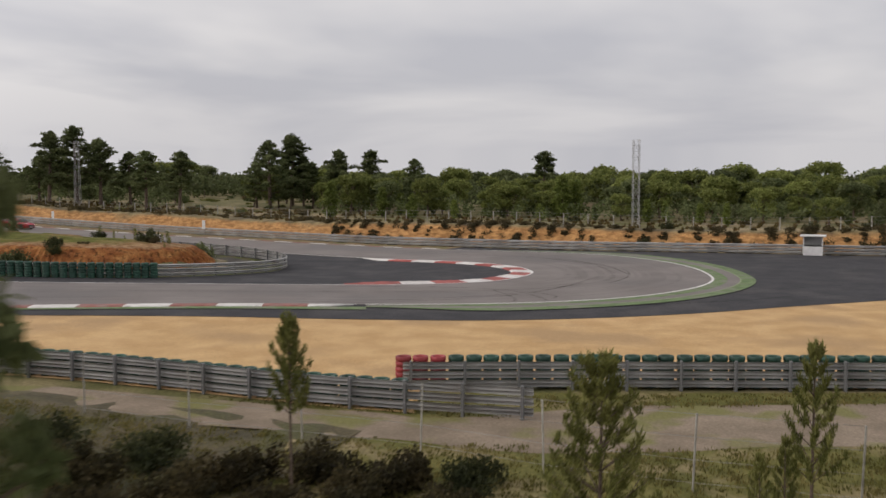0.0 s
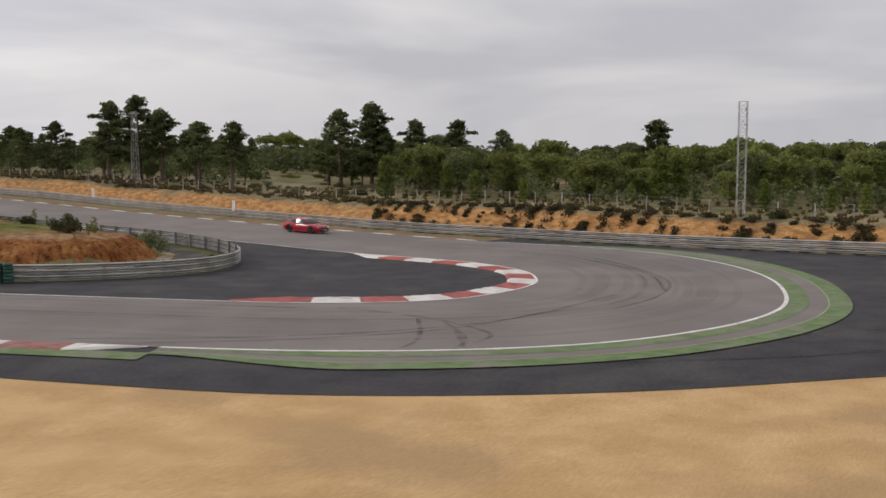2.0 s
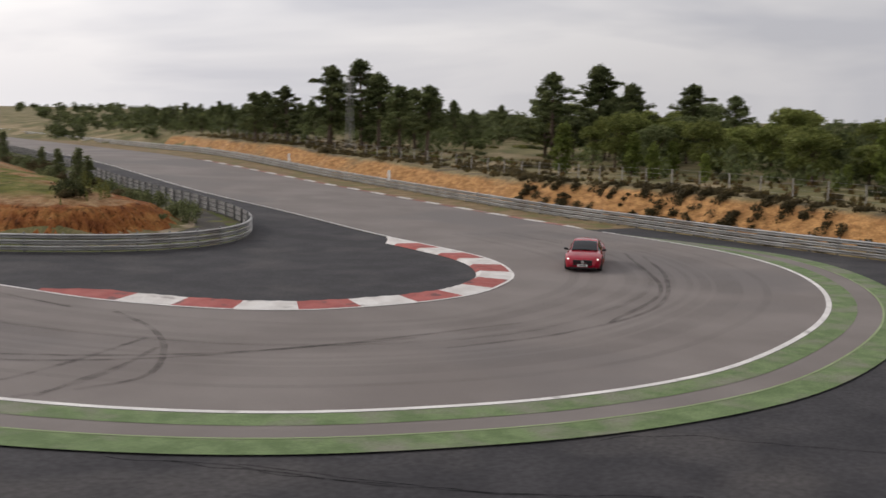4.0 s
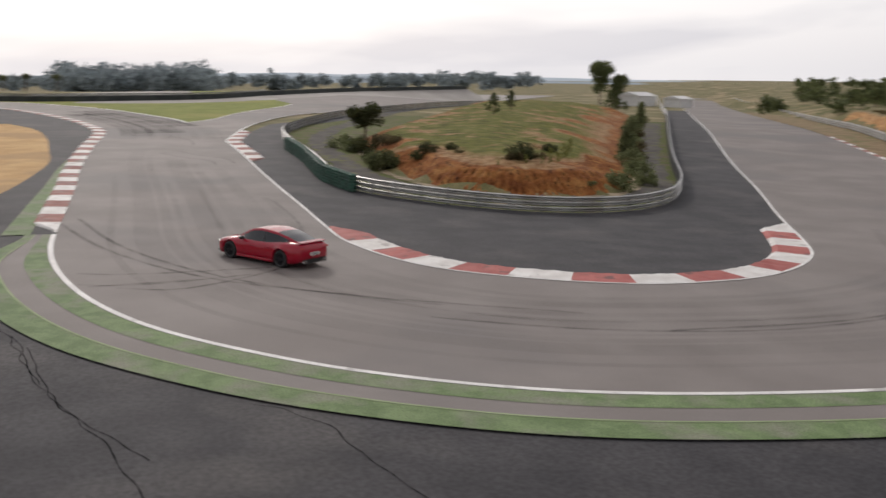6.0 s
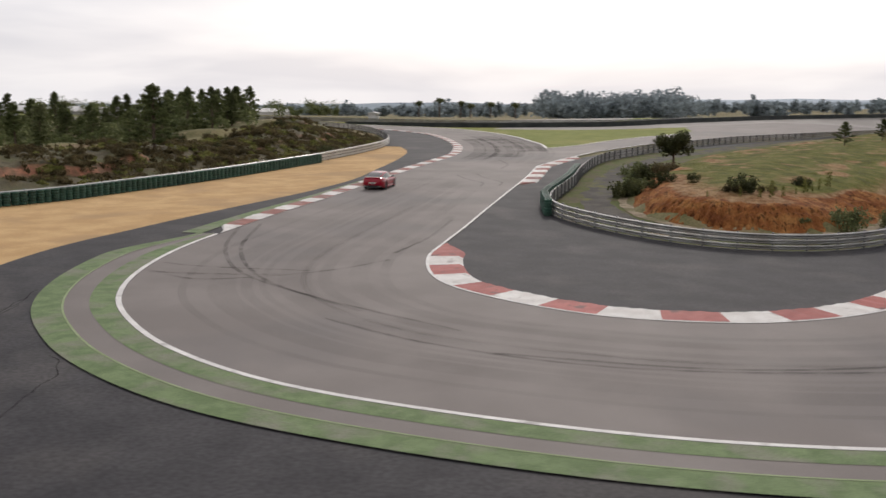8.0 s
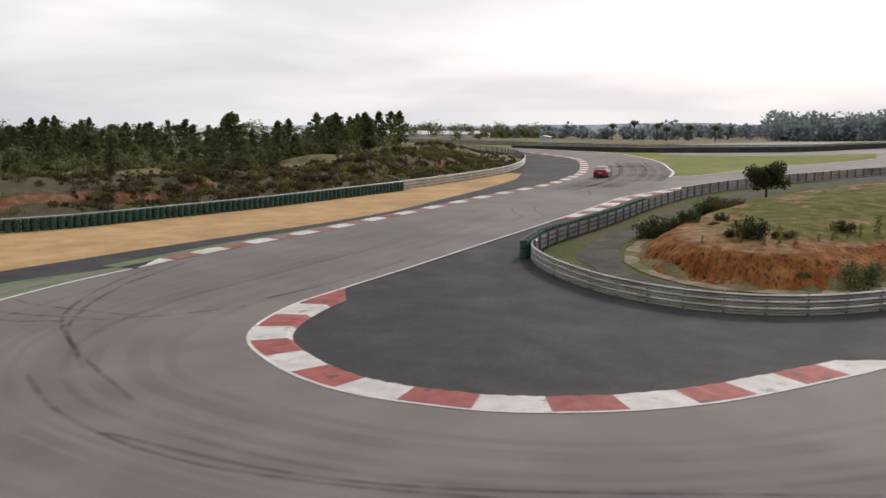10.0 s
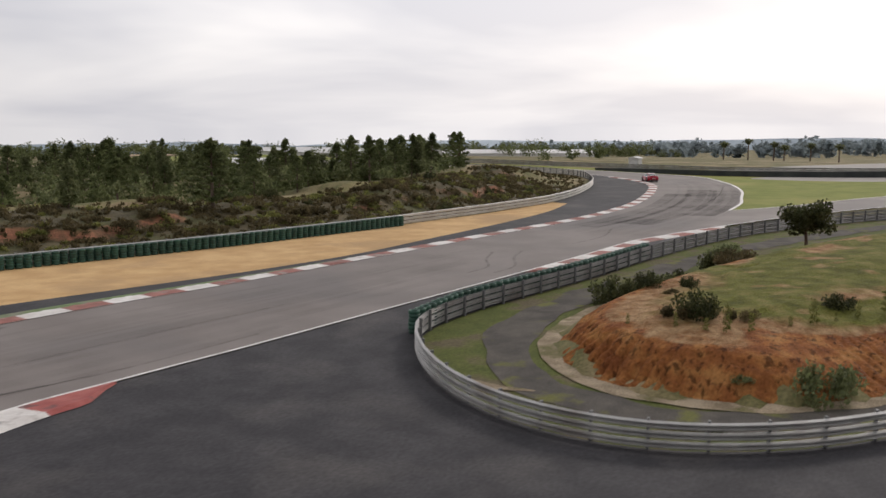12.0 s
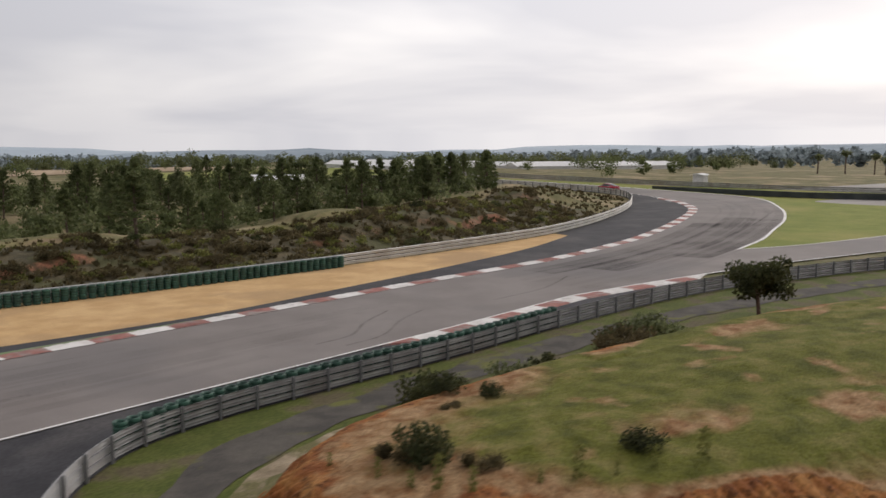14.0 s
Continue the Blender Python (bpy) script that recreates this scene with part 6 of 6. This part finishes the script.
def sports_saloon():
    """Long low fastback with four doors; forward is +x, the wheels stand on z = 0."""
    paint = plain("metallic_red_paint", (0.30, 0.001, 0.016), 0.5, 0.0, 1.0)
    paint.node_tree.nodes["Principled BSDF"].inputs["Specular IOR Level"].default_value = 0.05
    glass = plain("tinted_glass", (0.006, 0.007, 0.010), 0.04, 0.0, 0.0)
    black = plain("black_trim", (0.012, 0.012, 0.013), 0.4)
    rubber = plain("tyre_rubber_black", (0.018, 0.018, 0.018), 0.75)
    alloy = plain("dark_alloy", (0.05, 0.05, 0.055), 0.3, 0.8)
    chrome = plain("bright_metal", (0.6, 0.6, 0.6), 0.2, 1.0)
    led = plain("headlight_led", (1.0, 0.97, 0.92), 0.2, glow=1.6)
    tail = plain("tail_light_red", (0.45, 0.01, 0.015), 0.2, coat=0.6)
    plate = plain("number_plate_white", (0.75, 0.75, 0.72), 0.5)
    ob = tagged(new("car"), "glossy red four-door fastback with dark wheels", "car")
    AX, R = (1.50, -1.45), 0.36
    xs = np.unique(np.r_[np.linspace(-2.5, 2.5, 41), [a + d for a in AX for d in (-.44, -.40, -.32, -.2, -.08, .08, .2, .32, .40, .44)]])
    half = lambda x: np.interp(x, [-2.5, -2.4, -2.1, -1.5, -0.6, 0.6, 1.5, 2.1, 2.35, 2.48, 2.5], [.70, .84, .93, .985, .95, .945, .97, .90, .78, .60, .55])
    low = lambda x: np.interp(x, [-2.5, -2.3, -1.9, 1.9, 2.3, 2.5], [.40, .27, .19, .17, .19, .27])
    deck = lambda x: np.interp(x, [-2.5, -2.42, -2.2, -1.8, -1.0, 0.2, 1.0, 1.6, 2.1, 2.38, 2.5], [.86, 1.02, 1.06, 1.05, 1.0, .97, .96, .90, .80, .68, .52])
    belt = lambda x: np.interp(x, [-2.5, -2.42, -2.0, -1.4, 0.0, 1.0, 1.7, 2.2, 2.42, 2.5], [.80, .94, .98, .96, .90, .88, .83, .73, .60, .48])

    def arch(x):
        return max([0.0] + [R + math.sqrt(max(0, 0.425 ** 2 - (x - a) ** 2)) for a in AX if abs(x - a) < 0.425])
    bm, rings = bmesh.new(), []
    for x in xs:
        w, b, t, s, a = half(x), low(x), deck(x), belt(x), arch(x)
        pts = [(0, b), (0.60 * w, b), (0.66 * w, max(b, a)), (0.965 * w, max(b + 0.02, a)), (0.995 * w, max(min(0.42, s - .1), a + 0.012)), (w, max(min(0.60, s - .06), a + 0.025)), (0.975 * w, max(min(0.76, s - .03), a + 0.035)), (0.92 * w, s + 0.0), (0.78 * w, (s + t) / 2 + 0.03), (0.45 * w, t + 0.005), (0, t + 0.012)]
        ring = [(x, -y, z) for y, z in pts] + [(x, y, z) for y, z in pts[-2:0:-1]]
        rings.append([bm.verts.new(q) for q in ring])
    for r0, r1 in zip(rings, rings[1:]):
        n = len(r0)
        for k in range(n):
            bm.faces.new((r0[k], r0[(k + 1) % n], r1[(k + 1) % n], r1[k]))
    bm.faces.new(rings[0][::-1])
    bm.faces.new(rings[-1])
    bmesh.ops.recalc_face_normals(bm, faces=bm.faces[:])
    body = part("body", bm, paint, ob, "glossy metallic red bodywork", True)
    # cabin: side glass, screens and roof from one set of stations
    cx = np.linspace(1.12, -2.12, 30)
    roof = lambda x: np.interp(x, [-2.15, -1.9, -1.5, -1.0, -0.4, 0.1, 0.45, 0.75, 1.15], [1.06, 1.13, 1.25, 1.36, 1.42, 1.41, 1.34, 1.21, .965])
    wr = lambda x: np.interp(x, [-2.15, -1.5, -0.4, 0.4, 1.15], [.52, .56, .60, .60, .66])
    wb = lambda x: np.interp(x, [-2.15, -1.6, -0.6, 0.6, 1.15], [.62, .80, .86, .84, .76])

    def grid(rows):
        g = bmesh.new()
        vs = [[g.verts.new(q) for q in r] for r in rows]
        for r0, r1 in zip(vs, vs[1:]):
            for k in range(len(r0) - 1):
                g.faces.new((r0[k], r0[k + 1], r1[k + 1], r1[k]))
        bmesh.ops.recalc_face_normals(g, faces=g.faces[:])
        return g

    def across(x, d=0.0):
        return [(x, wr(x) * u, roof(x) + d + 0.035 * (1 - u * u)) for u in np.linspace(-1, 1, 9)]
    part("roof", grid([across(x) for x in cx if -1.05 < x < 0.42]), paint, ob, "", True)
    part("windscreen", grid([across(x) for x in cx if x > 0.28]), glass, ob, "raked tinted windscreen", True)
    part("rear_window", grid([across(x) for x in cx if x < -0.92]), glass, ob, "long sloping tinted rear window", True)
    for sgn in (1, -1):
        part("roof_rail", grid([[(x, sgn * wr(x), roof(x)), (x, sgn * (wr(x) + 0.035), roof(x) - 0.03), (x, sgn * (wr(x) * 0.88 + wb(x) * 0.12 + .02), roof(x) - 0.085)] for x in cx]), paint, ob, "", True)
        rows = []
        for x in cx:
            if -1.78 < x < 0.98:
                zt, zb = roof(x) - 0.085, min(belt(x) + 0.0, roof(x) - 0.10)
                rows.append([(x, sgn * (wr(x) * 0.88 + wb(x) * 0.12 + .018), zt), (x, sgn * (wr(x) * 0.45 + wb(x) * 0.55 + .015), zt * 0.45 + zb * 0.55), (x, sgn * (wb(x) + .012), zb - 0.02)])
        part("side_window", grid(rows), glass, ob, "", True)
        part("haunch", grid([[(x, sgn * (wr(x) * 0.88 + wb(x) * 0.12 + .01), roof(x) - 0.085), (x, sgn * (wb(x) + .005), belt(x) - 0.02)] for x in cx if x < -1.62]), paint, ob, "", True)
        bm = bmesh.new()
        bmesh.ops.create_cube(bm, size=1, matrix=Matrix.Translation((-0.42, sgn * 0.755, 1.13)) @ pose(0, 0, 0, sgn * 30) @ Matrix.Diagonal((0.06, 0.02, 0.36, 1)))
        part("pillar", bm, black, ob)
        bm = bmesh.new()
        bmesh.ops.create_uvsphere(bm, u_segments=10, v_segments=6, radius=1, matrix=Matrix.Translation((0.72, sgn * 1.0, 0.98)) @ Matrix.Diagonal((0.10, 0.12, 0.075, 1)))
        bmesh.ops.create_cube(bm, size=1, matrix=Matrix.Translation((0.74, sgn * 0.88, 0.93)) @ Matrix.Diagonal((0.06, 0.16, 0.03, 1)))
        part("mirror", bm, black, ob, "", True)
        bm = bmesh.new()
        bmesh.ops.create_cube(bm, size=1, matrix=Matrix.Translation((2.22, sgn * 0.64, 0.665)) @ pose(0, 0, 0, 0, 12, sgn * -38) @ Matrix.Diagonal((0.09, 0.36, 0.05, 1)))
        bmesh.ops.bevel(bm, geom=bm.edges[:], offset=0.02, segments=2, affect="EDGES")
        part("headlight", bm, led, ob, "slim bright LED headlight", True)
        bm = bmesh.new()
        bmesh.ops.create_cube(bm, size=1, matrix=Matrix.Translation((-2.425, sgn * 0.56, 0.87)) @ pose(0, 0, 0, 0, 0, sgn * 14) @ Matrix.Diagonal((0.10, 0.46, 0.065, 1)))
        bmesh.ops.bevel(bm, geom=bm.edges[:], offset=0.015, segments=2, affect="EDGES")
        part("tail_light", bm, tail, ob, "slim red tail light", True)
        bm = bmesh.new()
        bmesh.ops.create_cube(bm, size=1, matrix=Matrix.Translation((0.03, sgn * 0.925, 0.225)) @ Matrix.Diagonal((2.1, 0.09, 0.09, 1)))
        bmesh.ops.bevel(bm, geom=bm.edges[:], offset=0.02, segments=1, affect="EDGES")
        part("side_skirt", bm, paint, ob)
        for k in range(2):
            bm = bmesh.new()
            bmesh.ops.create_cone(bm, cap_ends=True, segments=12, radius1=0.05, radius2=0.05, depth=0.14, matrix=Matrix.Translation((-2.46, sgn * (0.52 + 0.13 * k), 0.33)) @ pose(0, 0, 0, 0, 90))
            part("exhaust_tip", bm, chrome, ob)
        for dx in (-0.62, 0.42):
            bm = bmesh.new()
            bmesh.ops.create_cube(bm, size=1, matrix=Matrix.Translation((dx - 0.2, sgn * 0.962, 0.74)) @ Matrix.Diagonal((0.2, 0.03, 0.03, 1)))
            part("door_handle", bm, paint, ob)
    bm = bmesh.new()
    for k in range(13):
        bmesh.ops.create_cube(bm, size=1, matrix=Matrix.Translation((2.495, -0.42 + 0.07 * k, 0.50)) @ Matrix.Diagonal((0.03, 0.018, 0.24, 1)))
    bmesh.ops.create_cube(bm, size=1, matrix=Matrix.Translation((2.475, 0, 0.50)) @ Matrix.Diagonal((0.05, 0.98, 0.27, 1)))
    part("grille", bm, black, ob, "black slatted grille")
    bm = bmesh.new()
    bmesh.ops.create_cone(bm, cap_ends=True, segments=16, radius1=0.09, radius2=0.09, depth=0.03, matrix=Matrix.Translation((2.515, 0, 0.54)) @ pose(0, 0, 0, 0, 90))
    part("badge", bm, chrome, ob)
    bm = bmesh.new()
    bmesh.ops.create_cube(bm, size=1, matrix=Matrix.Translation((2.43, 0, 0.235)) @ Matrix.Diagonal((0.16, 1.35, 0.06, 1)))
    part("front_splitter", bm, black, ob)
    for x, z in ((2.52, 0.36), (-2.515, 0.62)):
        bm = bmesh.new()
        bmesh.ops.create_cube(bm, size=1, matrix=Matrix.Translation((x, 0, z)) @ Matrix.Diagonal((0.02, 0.52, 0.115, 1)))
        pl = part("number_plate", bm, plate, ob, "white number plate")
        bm = bmesh.new()
        bmesh.ops.create_cube(bm, size=1, matrix=Matrix.Translation((x + math.copysign(0.012, x), 0, z)) @ Matrix.Diagonal((0.006, 0.38, 0.06, 1)))
        part("plate_bar", bm, black, pl)
    bm = bmesh.new()
    bmesh.ops.create_cube(bm, size=1, matrix=Matrix.Translation((-2.44, 0, 0.34)) @ Matrix.Diagonal((0.12, 1.3, 0.20, 1)))
    part("diffuser", bm, black, ob, "black rear diffuser")
    bm = bmesh.new()
    bmesh.ops.create_cube(bm, size=1, matrix=Matrix.Translation((-2.30, 0, 1.09)) @ pose(0, 0, 0, 0, -6) @ Matrix.Diagonal((0.26, 1.42, 0.03, 1)))
    bmesh.ops.bevel(bm, geom=bm.edges[:], offset=0.012, segments=1, affect="EDGES")
    wing = part("rear_wing", bm, paint, ob, "low red rear wing")
    for sgn in (1, -1):
        bm = bmesh.new()
        bmesh.ops.create_cube(bm, size=1, matrix=Matrix.Translation((-2.31, sgn * 0.45, 1.04)) @ Matrix.Diagonal((0.14, 0.03, 0.12, 1)))
        part("wing_strut", bm, black, wing)
        for k in range(2):
            bm = bmesh.new()
            bmesh.ops.create_cube(bm, size=1, matrix=Matrix.Translation((1.55, sgn * (0.22 + 0.16 * k), 0.915 - 0.01 * k)) @ pose(0, 0, 0, 0, 8, sgn * 6) @ Matrix.Diagonal((0.95, 0.03, 0.02, 1)))
            part("bonnet_ridge", bm, paint, ob)
    # wheels: tyre, dished rim with spokes
    for a in AX:
        for sgn in (1, -1):
            wheel = new("wheel")
            wheel.parent = ob
            wheel.location = (a, sgn * 0.83, R)
            prof = [(.24, -.12), (.33, -.125), (.358, -.09), (.36, 0), (.358, .09), (.33, .125), (.24, .12)]
            v, f, N, m = [], [], 28, len(prof)
            for i in range(N):
                t = 2 * math.pi * i / N
                v += [(r * math.cos(t), y, r * math.sin(t)) for r, y in prof]
            for i in range(N):
                for j in range(m):
                    f.append((i * m + j, i * m + (j + 1) % m, ((i + 1) % N) * m + (j + 1) % m, ((i + 1) % N) * m + j))
            link_mesh("tyre", v, f, rubber, wheel, True)
            bm = bmesh.new()
            bmesh.ops.create_cone(bm, cap_ends=True, segments=24, radius1=0.245, radius2=0.245, depth=0.10, matrix=pose(0, -sgn * 0.02, 0, 90))
            for k in range(10):
                t = k * 36
                bmesh.ops.create_cube(bm, size=1, matrix=pose(0, 0, 0, 0, t) @ Matrix.Translation((0.13, sgn * 0.085, 0)) @ Matrix.Diagonal((0.23, 0.05, 0.035, 1)))
            bmesh.ops.create_cone(bm, cap_ends=True, segments=12, radius1=0.06, radius2=0.05, depth=0.05, matrix=pose(0, sgn * 0.10, 0, 90))
            part("rim", bm, alloy, wheel, "dark multi-spoke alloy rim")
    return ob


car = sports_saloon()


# seconds, x, y, heading from +x
CAR_ROWS = [(0.0, -56.6, 134.9, -26), (0.5, -45.9, 129.9, -26), (1.0, -35.9, 125.0, -26), (1.5, -26.1, 121.2, -26), (2.0, -16.8, 117.0, -27), (2.5, -8.3, 112.2, -31), (3.0, -0.5, 106.6, -40), (3.5, 5.6, 100.0, -54), (4.0, 9.2, 92.8, -71), (4.5, 10.5, 86.1, -87), (5.0, 9.6, 79.4, -101), (5.5, 7.2, 73.3, -121), (6.0, 2.3, 67.4, -140), (6.5, -4.9, 63.0, -153), (7.0, -13.2, 60.0, -165), (7.5, -22.8, 58.5, -172), (8.0, -34.0, 57.9, -176), (8.5, -45.8, 58.3, -178), (9.5, -73.5, 57.6, -174), (10.3, -97.0, 52.4, -163), (11.0, -117.6, 43.8, -154), (11.5, -130.0, 37.0, -149), (12.0, -138.4, 30.2, -139), (12.5, -143.2, 24.6, -130), (13.0, -146.6, 18.1, -119), (13.5, -149.3, 11.0, -110), (14.0, -152.0, 3.4, -105)]


def motions():
    rows = []
    for t, x, y, a in CAR_ROWS:
        fx, fy = math.cos(radians(a)), math.sin(radians(a))
        rise = math.degrees(math.atan2(level(x + 1.5 * fx, y + 1.5 * fy) - level(x - 1.5 * fx, y - 1.5 * fy), 3.0))
        rows.append((t, pose(x, y, level(x, y) + 0.055, 0, -rise, a)))
    walk(car, rows)


motions()
